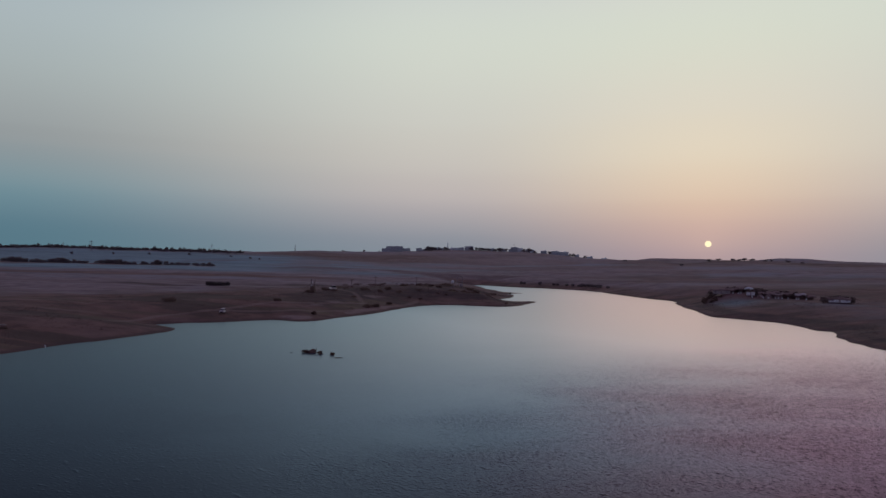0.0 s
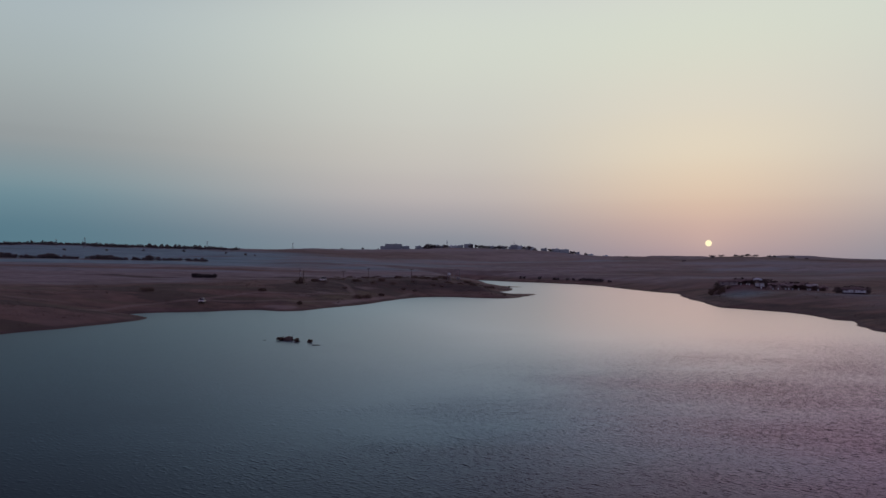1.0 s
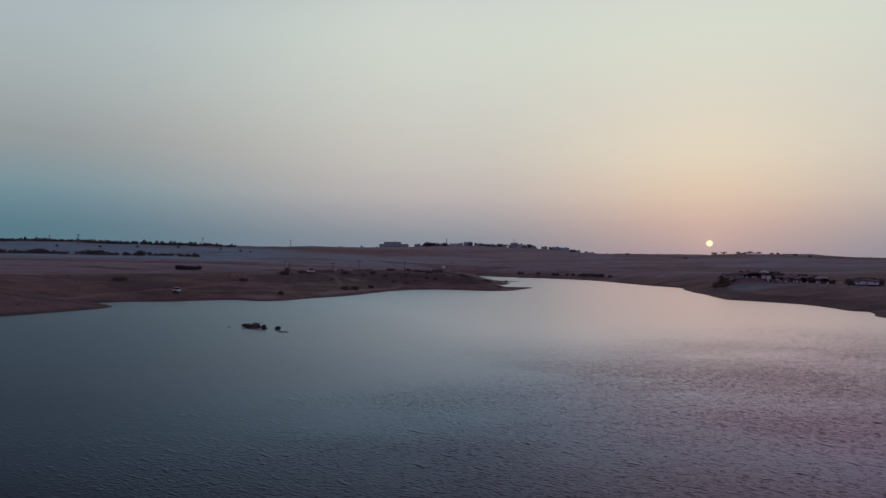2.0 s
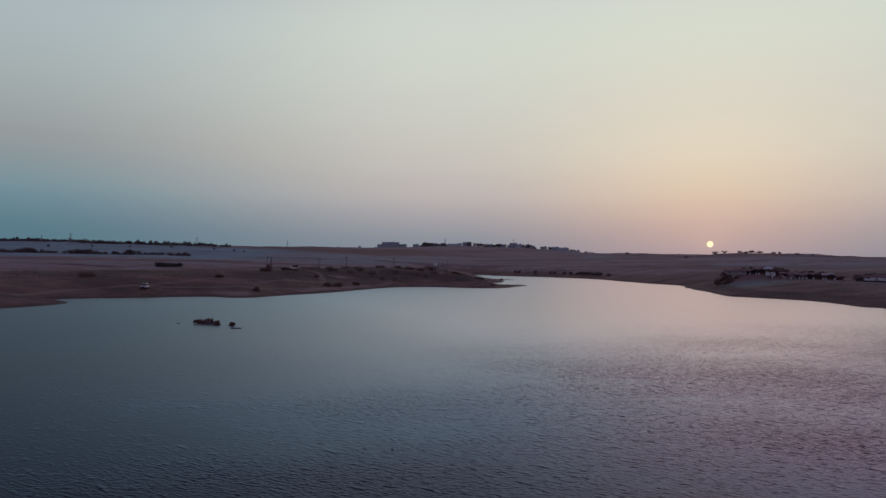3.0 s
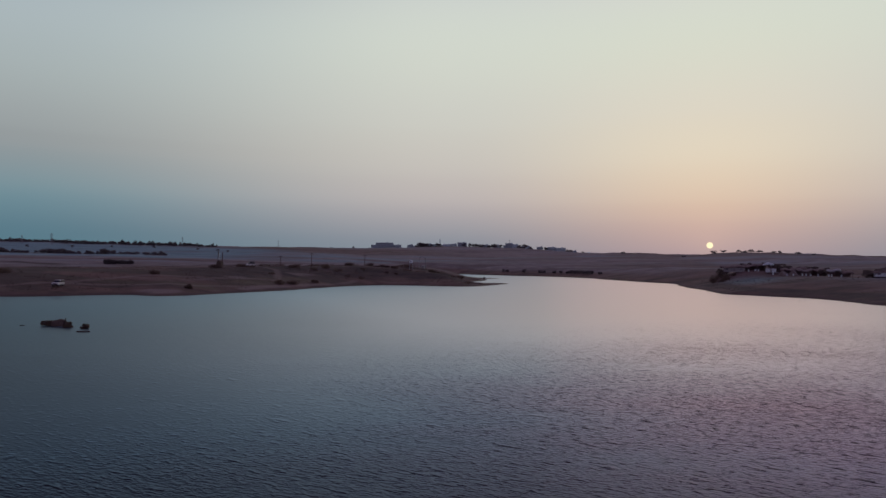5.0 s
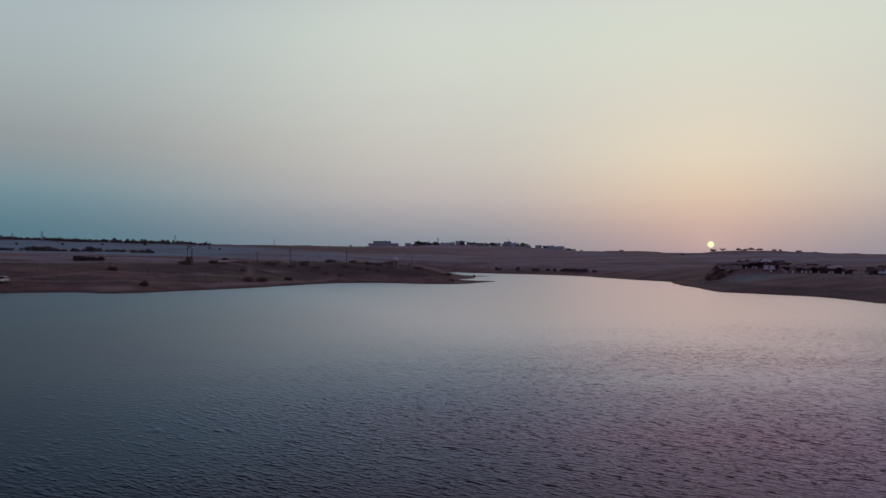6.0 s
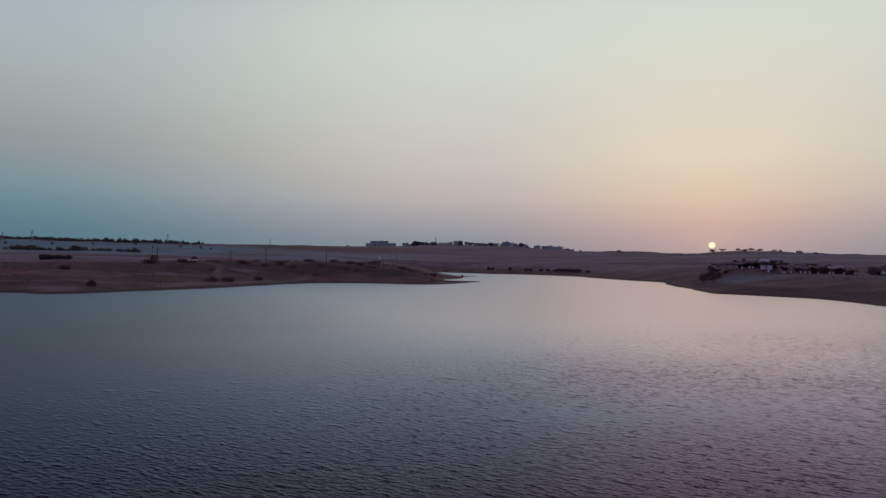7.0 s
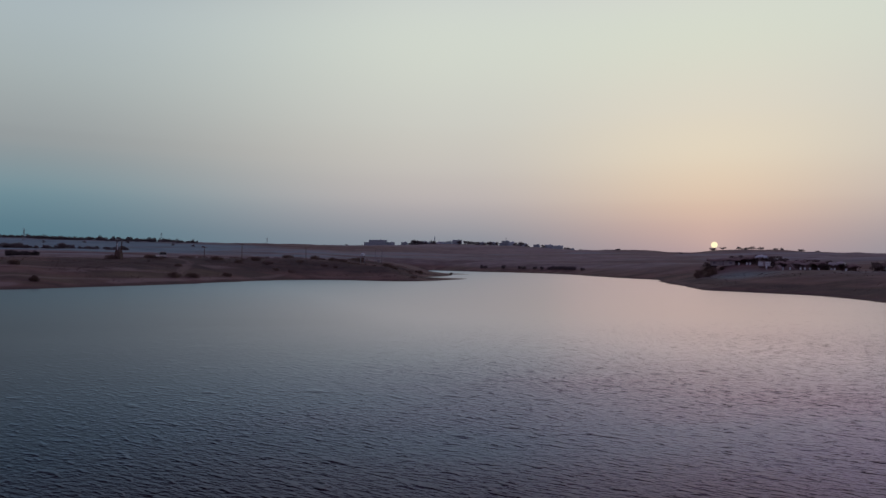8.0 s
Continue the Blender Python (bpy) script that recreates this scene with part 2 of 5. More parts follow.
# lake water: dark purple-brown depth under a gloss that grows at shallow angles, with wind ripples
M_WATER, nt, b = material("lake_water", 0.1)
b.inputs["Base Color"].default_value = (0.020, 0.014, 0.022, 1)
b.inputs["Specular IOR Level"].default_value = 0.0
gloss = nt.nodes.new("ShaderNodeBsdfGlossy")
facing = nt.nodes.new("ShaderNodeLayerWeight")
facing.inputs["Blend"].default_value = 0.5


def wave_math(op, a, b1=None, c1=None, clamp=False):
    n = nt.nodes.new("ShaderNodeMath")
    n.operation, n.use_clamp = op, clamp
    for i, v in enumerate((a, b1, c1)):
        if v is None:
            continue
        if isinstance(v, (int, float)):
            n.inputs[i].default_value = v
        else:
            nt.links.new(v, n.inputs[i])
    return n.outputs[0]


def ripples(size, turn, longer, detail, floor_=0.0):
    """Crests that run at a bearing; above floor_ only the taller ones stand out of smooth water."""
    t = nt.nodes.new("ShaderNodeTexCoord")
    mp = nt.nodes.new("ShaderNodeMapping")
    mp.vector_type = "TEXTURE"
    mp.inputs["Rotation"].default_value = (0, 0, radians(turn))
    mp.inputs["Scale"].default_value = (size * longer, size, 1)
    nt.links.new(t.outputs["Object"], mp.inputs[0])
    n = nt.nodes.new("ShaderNodeTexNoise")
    n.inputs["Scale"].default_value, n.inputs["Detail"].default_value, n.inputs["Roughness"].default_value = 1.0, detail, 0.5
    n.inputs["Distortion"].default_value = 0.25
    nt.links.new(mp.outputs[0], n.inputs["Vector"])
    if floor_ <= 0:
        return n.outputs[0]
    return ramp2(nt, n.outputs[0], floor_, floor_ + 0.5, 0.0, 0.5)


waves = wave_math("MULTIPLY", ripples(0.34, -30, 2.4, 1.5, 0.52), 0.95)
waves = wave_math("MULTIPLY_ADD", ripples(0.20, -22, 2.4, 2.0), 0.25, waves)
waves = wave_math("MULTIPLY_ADD", ripples(0.85, -36, 2.4, 1.5, 0.60), 1.7, waves)
# gusts roughen the open water; the far arm and the lee of the west bank lie smoother
place = nt.nodes.new("ShaderNodeNewGeometry")
xyz = nt.nodes.new("ShaderNodeSeparateXYZ")
nt.links.new(place.outputs["Position"], xyz.inputs[0])
w_patch = noise_at(nt, 0.045, 4, stretch=(0.5, 1.0, 1))
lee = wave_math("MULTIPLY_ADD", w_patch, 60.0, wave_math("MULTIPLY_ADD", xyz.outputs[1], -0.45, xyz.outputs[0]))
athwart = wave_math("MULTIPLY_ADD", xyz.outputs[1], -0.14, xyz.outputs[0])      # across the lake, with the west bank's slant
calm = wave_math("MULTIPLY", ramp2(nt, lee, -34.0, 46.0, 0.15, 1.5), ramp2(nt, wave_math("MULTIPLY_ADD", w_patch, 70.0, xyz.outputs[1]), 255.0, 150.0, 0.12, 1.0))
windy = wave_math("MULTIPLY", calm, ramp2(nt, w_patch, 0.3, 0.65, 0.65, 1.15))
bump(nt, b, wave_math("MULTIPLY", waves, windy), 1.0, 0.47)
wave_normal = b.inputs["Normal"].links[0].from_socket
nt.links.new(wave_normal, gloss.inputs["Normal"])
lean = nt.nodes.new("ShaderNodeVectorMath")             # tips the mirror-share normal east, shading water that lies west of the eye
lean.inputs[1].default_value = (0.20, 0.0, 0.0)
nt.links.new(wave_normal, lean.inputs[0])
upright = nt.nodes.new("ShaderNodeVectorMath")
upright.operation = "NORMALIZE"
nt.links.new(lean.outputs[0], upright.inputs[0])
nt.links.new(upright.outputs[0], facing.inputs["Normal"])
gloss.inputs["Roughness"].default_value = 0.285         # ripples too fine to see


def gloss_at(f, power):
    """Share of mirrored light by how far the surface turns from the eye."""
    return wave_math("MINIMUM", wave_math("MULTIPLY", wave_math("POWER", f, power), 1.75), 0.92)


mirror_power = ramp2(nt, lee, -70.0, 22.0, 6.5, 5.45)           # shade built into the mirror share at middling angles, deeper towards the west bank
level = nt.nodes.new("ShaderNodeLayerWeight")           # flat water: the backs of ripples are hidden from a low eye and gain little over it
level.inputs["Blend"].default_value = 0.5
share = wave_math("MINIMUM", gloss_at(facing.outputs["Facing"], mirror_power), wave_math("MULTIPLY", gloss_at(level.outputs["Facing"], mirror_power), 1.04))
# reflected-sky colour painted into the gloss: blue west, rose east, paler at flattest angles
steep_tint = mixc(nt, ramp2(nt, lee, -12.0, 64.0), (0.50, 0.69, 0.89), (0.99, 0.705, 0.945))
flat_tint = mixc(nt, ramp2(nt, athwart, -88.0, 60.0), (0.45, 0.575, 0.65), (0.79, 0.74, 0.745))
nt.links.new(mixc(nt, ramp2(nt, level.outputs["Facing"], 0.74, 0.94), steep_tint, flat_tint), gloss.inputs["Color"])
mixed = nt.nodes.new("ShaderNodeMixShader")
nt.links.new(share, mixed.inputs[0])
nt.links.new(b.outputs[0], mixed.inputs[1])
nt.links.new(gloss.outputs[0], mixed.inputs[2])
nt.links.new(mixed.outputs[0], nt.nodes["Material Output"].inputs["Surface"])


# ---- the land ----
LEFT_SHORE = [(-330, -500), (-200, -120), (-150, 60), (-122, 130), (-109.5, 162.5), (-106, 179.5), (-99, 195.8), (-93.7, 213.2), (-93.2, 225.3), (-102.5, 235.3), (-107.6, 237.2),
              (-99.5, 245), (-87, 251.5), (-76, 261.5), (-68.5, 262.5), (-60.5, 258.5), (-54, 264), (-46.5, 280), (-38, 298), (-29, 328), (-19.5, 355), (-3, 367), (16.5, 361), (31, 364),
              (42, 390), (47, 412), (34, 411), (22, 418), (30, 436), (37.5, 455), (40, 485), (38.5, 503), (49.5, 515), (37, 530), (31, 558), (23.5, 590), (12, 640), (4, 665)]
RIGHT_SHORE = [(22, 668), (52, 632), (85, 606), (112, 566), (121, 510), (130, 463), (138, 436), (131, 409), (126, 380), (121, 340), (117.5, 315), (123, 306),
               (131, 295), (136, 284), (136, 268), (135, 257), (139, 251.5), (131, 236.7), (127, 223), (125.5, 211.5), (125, 199.6), (133, 150), (168, 40), (230, -140), (330, -500)]


def smooth_line(pts, steps=6):
    """A rounded line through the points."""
    out = []
    p = [Vector(q) for q in pts]
    for i in range(len(p) - 1):
        a, b1, c1, d = p[max(i - 1, 0)], p[i], p[i + 1], p[min(i + 2, len(p) - 1)]
        for k in range(steps):
            t = k / steps
            out.append(0.5 * ((2 * b1) + (c1 - a) * t + (2 * a - 5 * b1 + 4 * c1 - d) * t * t + (3 * b1 - a - 3 * c1 + d) * t ** 3))
    out.append(p[-1])
    return [(v.x, v.y) for v in out]


SHORE = np.array(smooth_line(LEFT_SHORE) + smooth_line(RIGHT_SHORE))


def inland(x, y):
    """Metres from the waterline; below zero in the lake."""
    x, y = np.atleast_1d(np.asarray(x, float)), np.atleast_1d(np.asarray(y, float))
    best, inside = np.full(x.shape, 1e18), np.zeros(x.shape, bool)
    ax, ay = SHORE[:, 0], SHORE[:, 1]
    bx, by = np.roll(ax, -1), np.roll(ay, -1)
    for x0, y0, x1, y1 in zip(ax, ay, bx, by):
        dx, dy = x1 - x0, y1 - y0
        t = np.clip(((x - x0) * dx + (y - y0) * dy) / (dx * dx + dy * dy + 1e-9), 0, 1)
        best = np.minimum(best, (x - x0 - t * dx) ** 2 + (y - y0 - t * dy) ** 2)
        if y0 != y1:
            cross = ((y0 > y) != (y1 > y)) & (x < dx * (y - y0) / dy + x0)
            inside ^= cross
    d = np.sqrt(best)
    return np.where(inside, -d, d)


# heights of the country round the lake: columns of x, rows of y
HX = [-1000, -450, -150, -40, 60, 200, 450, 1000]
HEIGHTS = {
    -900: [8, 7, 6, 5, 5, 6, 8, 9],
    180: [9, 6, 5, 4, 4, 6, 8, 10],
    270: [10, 7, 4.8, 4.3, 5, 5.2, 8, 11],
    390: [12, 9, 6.9, 6.9, 7.4, 4.8, 8, 12],
    470: [13, 11, 7.4, 7.0, 7.4, 6.6, 10, 14],
    640: [17, 13, 10, 8.0, 6.0, 6.5, 13, 16],
    880: [24, 20, 16, 14, 13, 16, 21.5, 16],
    1150: [36, 33, 26, 23, 22, 24, 29.5, 17],
    1280: [36, 34, 30, 27.5, 26, 27, 28, 15],
    1850: [24, 40, 46, 48, 48.5, 46, 24, 20],
    2500: [18, 30, 36, 38, 38, 36, 20, 15],
    4900: [16, 16, 18, 20, 20, 18, 14, 12],
}


def cubic(knots, v):
    """Index and the four weights of a smooth curve through the knots."""
    k = np.array(knots, float)
    v = np.clip(v, k[0], k[-1])
    i = np.clip(np.searchsorted(k, v, "right") - 1, 0, len(k) - 2)
    t = (v - k[i]) / (k[i + 1] - k[i])
    # tangents by neighbours' spacing
    im, ip = np.maximum(i - 1, 0), np.minimum(i + 2, len(k) - 1)
    h = k[i + 1] - k[i]
    m0, m1 = h / np.maximum(k[i + 1] - k[im], 1e-6), h / np.maximum(k[ip] - k[i], 1e-6)
    h00, h10, h01, h11 = 2 * t ** 3 - 3 * t ** 2 + 1, t ** 3 - 2 * t ** 2 + t, -2 * t ** 3 + 3 * t ** 2, t ** 3 - t ** 2
    w = [-h10 * m0, h00 - h11 * m1, h01 + h10 * m0, h11 * m1]
    return (im, i, i + 1, ip), w


def country(x, y):
    table = np.array(list(HEIGHTS.values()), float)
    ix, wx = cubic(HX, x)
    iy, wy = cubic(list(HEIGHTS), y)
    out = np.zeros(np.shape(x))
    for a in range(4):
        for c1 in range(4):
            out += wy[a] * wx[c1] * table[iy[a], ix[c1]]
    return out


def fuzz(x, y, size, seed=0.0):
    return np.array([noise.noise((a / size + seed, b1 / size - seed, seed)) for a, b1 in zip(np.ravel(x), np.ravel(y))])


def land(x, y):
    """Height of the ground, lake bed included."""
    x, y = np.atleast_1d(np.asarray(x, float)), np.atleast_1d(np.asarray(y, float))
    d = inland(x, y) + fuzz(x, y, 9.0, 3.3) * 1.1 + fuzz(x, y, 3.0, 1.3) * 0.35
    rise = np.clip(d / 52, 0, 1)
    rise = rise * rise * (3 - 2 * rise)
    up = np.clip(d, 0, None)
    z = country(x, y) * rise + 1.05 * (1 - np.exp(-up / 4.0)) + 0.035 * np.minimum(up, 25) * (1 - rise)
    far = np.clip((y - 300) / 900, 0.0, 1.0)
    z += rise * (fuzz(x, y, 140.0, 7.7) * (0.8 + 2.4 * far) + fuzz(x, y, 38.0, 2.1) * (0.6 + 0.9 * far) + fuzz(x, y, 12.0, 5.5) * 0.42 + fuzz(x, y, 4.5, 8.5) * 0.14)
    low = np.clip((x - 13) / 22, 0, 1) * np.clip((y - 350) / 25, 0, 1) * np.clip((620 - y) / 60, 0, 1) * np.clip((105 - x) / 15, 0, 1)
    z *= 1 - 0.72 * low * low * (3 - 2 * low)                                                   # the sand spit lies low
    z += rise * 6.3 * np.exp(-((x - 154) / 15) ** 2 - ((y - 397) / 20) ** 2)                   # level stand of the camp
    b1 = (x - 20) / np.maximum(y - 60, 1)                                                       # a saddle before the far ridge, and its fall to the east
    z -= 6.0 * np.exp(-((b1 - 0.325) / 0.045) ** 2 - ((y - 1150) / 190) ** 4)
    z += 2.2 * np.exp(-((x - 480) / 90) ** 2 - ((y - 1510) / 150) ** 2) - 4.0 * np.exp(-((x - 740) / 110) ** 2 - ((y - 1150) / 220) ** 2)
    # a farther ridge behind the eastern one, and a notch in the eastern one
    back = np.interp(x / np.maximum(y, 1), [0.238, 0.279, 0.312, 0.362, 0.427, 0.468, 0.509, 0.55, 0.582, 0.621, 0.68], [0, 12.9, 12.9, 12.6, 13.4, 19.0, 17.6, 14.4, 13.3, 12.3, 11.0])
    z += back * np.exp(-((np.hypot(x, y) - 1900) / 170) ** 2) - 4.0 * np.exp(-((x - 548) / 38) ** 2 - ((y - 1035) / 70) ** 2)
    z += 1.6 * np.clip(fuzz(x, y, 26.0, 6.4), 0, 1) * np.clip((x - 250) / 60, 0, 1) * np.exp(-((y - 1090) / 130) ** 2)       # lumps along the eastern crest
    return np.where(d < 0, np.maximum(0.28 * d, -5.0), z)


def ground_at(x, y):
    return float(land(x, y)[0])


def axis(fine, low, high, grow, most):
    """Grid lines: the fine stretches, then wider and wider steps out to the ends."""
    vals = []
    for a, b1, step in fine:
        vals += list(np.arange(a, b1, step))
    v, step = fine[-1][1], fine[-1][2]
    while v < high:
        vals.append(v)
        step = min(step * grow, most if v < 2100 else 250)
        v += step
    vals.append(high)
    v, step = fine[0][0], fine[0][2]
    while v > low:
        step = min(step * grow, most if v > -1300 else 250)
        v -= step
        vals.append(max(v, low))
    return np.array(sorted(set(vals)))


gx = axis([(-170, 215, 1.6)], -4800, 4800, 1.10, 22)
gy = axis([(140, 470, 1.5), (470, 760, 2.8)], -1500, 4900, 1.10, 22)
XX, YY = np.meshgrid(gx, gy)
xs, ys = XX.ravel(), YY.ravel()
zs = land(xs, ys)
nx, ny = len(gx), len(gy)
idx = np.arange(nx * ny).reshape(ny, nx)
quads = np.stack([idx[:-1, :-1], idx[:-1, 1:], idx[1:, 1:], idx[1:, :-1]], -1).reshape(-1, 4)
me = bpy.data.meshes.new("ground")
me.from_pydata(np.stack([xs, ys, zs], 1).tolist(), [], quads.tolist())
me.polygons.foreach_set("use_smooth", [True] * len(me.polygons))
me.materials.append(M_GROUND)


def bell(v, mid, width):
    return np.exp(-((v - mid) / width) ** 2)


def track_near(line, x, y):
    best = np.full(x.shape, 1e9)
    for (x0, y0), (x1, y1) in zip(line, line[1:]):
        dx, dy = x1 - x0, y1 - y0
        t = np.clip(((x - x0) * dx + (y - y0) * dy) / (dx * dx + dy * dy), 0, 1)
        best = np.minimum(best, np.hypot(x - x0 - t * dx, y - y0 - t * dy))
    return best


dd = inland(xs, ys)
red = np.clip(1.15 - dd / 3.2, 0, 1)
drift = fuzz(xs, ys, 70.0, 12.5) + 0.5 * fuzz(xs, ys, 24.0, 15.5)
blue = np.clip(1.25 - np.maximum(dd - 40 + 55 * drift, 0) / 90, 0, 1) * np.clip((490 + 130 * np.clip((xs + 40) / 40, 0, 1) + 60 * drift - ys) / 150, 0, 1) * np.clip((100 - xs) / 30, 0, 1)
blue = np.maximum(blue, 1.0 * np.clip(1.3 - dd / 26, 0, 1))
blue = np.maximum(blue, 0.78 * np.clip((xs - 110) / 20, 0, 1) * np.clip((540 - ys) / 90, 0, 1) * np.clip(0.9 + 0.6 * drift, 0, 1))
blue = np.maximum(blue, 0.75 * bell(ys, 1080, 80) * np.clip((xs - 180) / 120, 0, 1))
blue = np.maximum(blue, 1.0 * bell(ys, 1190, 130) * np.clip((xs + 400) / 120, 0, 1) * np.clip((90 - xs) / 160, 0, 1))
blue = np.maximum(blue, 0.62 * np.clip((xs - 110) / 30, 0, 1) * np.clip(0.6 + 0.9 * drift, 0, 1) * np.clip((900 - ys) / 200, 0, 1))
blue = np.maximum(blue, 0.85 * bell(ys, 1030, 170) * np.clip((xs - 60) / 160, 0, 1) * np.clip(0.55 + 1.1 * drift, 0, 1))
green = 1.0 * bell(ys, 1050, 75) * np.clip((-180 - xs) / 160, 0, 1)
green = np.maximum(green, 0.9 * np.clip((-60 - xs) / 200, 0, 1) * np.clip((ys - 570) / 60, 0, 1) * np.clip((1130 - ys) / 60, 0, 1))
blue = np.maximum(blue, 0.95 * bell(ys, 530, 26) * np.clip((-60 - xs) / 60, 0, 1))
blue = np.maximum(blue, 0.9 * bell(ys, 725, 16) * np.clip((-240 - xs) / 40, 0, 1))
green *= 1 - bell(ys, 725, 20) * np.clip((-240 - xs) / 40, 0, 1)
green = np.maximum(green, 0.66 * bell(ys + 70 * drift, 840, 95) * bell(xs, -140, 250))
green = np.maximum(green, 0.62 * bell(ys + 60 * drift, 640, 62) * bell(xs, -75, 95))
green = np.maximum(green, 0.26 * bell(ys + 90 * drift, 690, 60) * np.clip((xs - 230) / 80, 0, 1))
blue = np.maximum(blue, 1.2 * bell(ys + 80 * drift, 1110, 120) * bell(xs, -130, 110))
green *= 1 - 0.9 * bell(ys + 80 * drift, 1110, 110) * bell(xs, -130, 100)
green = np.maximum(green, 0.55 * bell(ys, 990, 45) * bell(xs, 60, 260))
green = np.maximum(green, 0.52 * bell(xs, 146, 20) * bell(ys, 362, 26))
tracks = np.zeros_like(green)
for line in ([(-120, 215), (-112, 250), (-98, 268), (-80, 276), (-60, 283), (-45, 300), (-33, 330), (-22, 365)], [(-98, 268), (-84, 292), (-62, 306), (-44, 330), (-56, 362), (-80, 376)]):
    tracks = np.maximum(tracks, np.clip(1.3 - track_near(line, xs + 2.0 * drift, ys + 3.0 * drift) / 2.4, 0, 1))
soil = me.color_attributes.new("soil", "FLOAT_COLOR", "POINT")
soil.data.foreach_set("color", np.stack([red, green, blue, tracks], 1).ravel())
# what grows on it: dark scrub on the crest of the west bank and in strips on the plain, olive grass on its slope, bare pale silt by the water
west = np.clip((60 - xs) / 25, 0, 1)
scrub = 1.1 * np.clip((dd - 7) / 12, 0, 1) * np.clip((95 - dd) / 45, 0, 1) * np.clip((xs + 96) / 30, 0, 1) * west * np.clip((ys - 285) / 35, 0, 1) * np.clip((480 - ys) / 50, 0, 1) * np.clip(0.95 + 0.9 * drift, 0, 1)
scrub = np.maximum(scrub, 0.8 * bell(dd, 47 + 14 * drift, 20) * np.clip((-96 - xs) / 18, 0, 1) * np.clip(0.8 + 1.2 * drift, 0, 1))
scrub = np.maximum(scrub, 0.95 * bell(ys + 8 * drift, 396, 11) * bell(xs, -182, 38))
scrub = np.maximum(scrub, 0.7 * bell(ys + 20 * drift, 425, 14) * bell(xs, -95, 45))
scrub = np.maximum(scrub, 0.8 * bell(dd, 9, 7) * np.clip((xs - 110) / 10, 0, 1) * np.clip((430 - ys) / 60, 0, 1))
grass = bell(dd, 15, 8) * np.clip((xs + 72) / 22, 0, 1) * west * np.clip((395 - ys) / 60, 0, 1) * np.clip(0.8 + 1.6 * drift, 0, 1)
silt_haze = bell(dd, 5.5, 3.0) * np.clip((xs + 80) / 10, 0, 1) * np.clip((-12 - xs) / 14, 0, 1) * np.clip(0.4 + 2.5 * fuzz(xs, ys, 16.0, 4.1), 0, 1)
silt_haze = np.maximum(silt_haze, 0.9 * bell(dd, 24, 5) * bell(xs, -52, 16) * np.clip(0.2 + 3.0 * fuzz(xs, ys, 14.0, 5.1), 0, 1))
silt_haze = np.maximum(silt_haze, 0.55 * np.clip((ys - 640) / 200, 0, 1) * np.clip((430 - np.abs(xs - 40)) / 170, 0, 1) * np.clip(0.9 + 0.8 * drift, 0, 1))       # haze painted on: the rise before the town pales with distance
cover = me.color_attributes.new("cover", "FLOAT_COLOR", "POINT")
cover.data.foreach_set("color", np.stack([scrub, grass, silt_haze, np.ones_like(red)], 1).ravel())
ground = tagged(new("ground", me), "wide brown and grey desert ground with sandy tracks", "ground", kind="structure")

me = bpy.data.meshes.new("water")
me.from_pydata([(-900, -1490, 0), (900, -1490, 0), (900, 900, 0), (-900, 900, 0)], [], [(0, 1, 2, 3)])
me.materials.append(M_WATER)
water = tagged(new("water", me), "calm dark lake water with small wind ripples", "lake", kind="structure")


# ---- builders ----
def link(name, bm, mat, parent=None, label="", smooth=False):
    me = bpy.data.meshes.new(name)
    bm.normal_update()
    bm.to_mesh(me)
    bm.free()
    if smooth:
        me.polygons.foreach_set("use_smooth", [True] * len(me.polygons))
    me.materials.append(mat)
    ob = new(name, me)
    if parent:
        ob.parent = parent
    if label:
        ob["label"] = label
    return ob


def thing(name, m, label, category, group=""):
    ob = new(name)
    ob.empty_display_size = 0.5
    ob.matrix_basis = m
    return tagged(ob, label, category, group)


def box(bm, x0, x1, y0, y1, z0, z1, bevel=0.0, m=None):
    r = bmesh.ops.create_cube(bm, size=1.0, matrix=Matrix.LocRotScale(((x0 + x1) / 2, (y0 + y1) / 2, (z0 + z1) / 2), None, (x1 - x0, y1 - y0, z1 - z0)))
    vs = r["verts"]
    if bevel:
        es = list({e for v in vs for e in v.link_edges})
        out = bmesh.ops.bevel(bm, geom=es, offset=bevel, segments=2, affect="EDGES", profile=0.5)
        vs = list({v for f in out["faces"] for v in f.verts} | {v for v in vs if v.is_valid})
    if m is not None:
        bmesh.ops.transform(bm, matrix=m, verts=vs)
    return bm


def rod(bm, p0, p1, r0, r1=None, n=8):
    p0, p1 = Vector(p0), Vector(p1)
    d = p1 - p0
    m = Matrix.Translation((p0 + p1) / 2) @ d.to_track_quat("Z", "Y").to_matrix().to_4x4()
    bmesh.ops.create_cone(bm, cap_ends=True, segments=n, radius1=r0, radius2=r0 if r1 is None else r1, depth=d.length, matrix=m)
    return bm


def prism(bm, outline, y0, y1, bevel=0.0):
    """A side outline in x, z, drawn out from y0 to y1."""
    a = [bm.verts.new((x, y0, z)) for x, z in outline]
    f = bm.faces.new(a)
    out = bmesh.ops.extrude_face_region(bm, geom=[f])
    vs = [v for v in out["geom"] if isinstance(v, bmesh.types.BMVert)]
    bmesh.ops.translate(bm, verts=vs, vec=(0, y1 - y0, 0))
    bmesh.ops.recalc_face_normals(bm, faces=bm.faces[:])
    if bevel:
        bmesh.ops.bevel(bm, geom=[e for e in bm.edges], offset=bevel, segments=2, affect="EDGES", profile=0.5)
    return bm


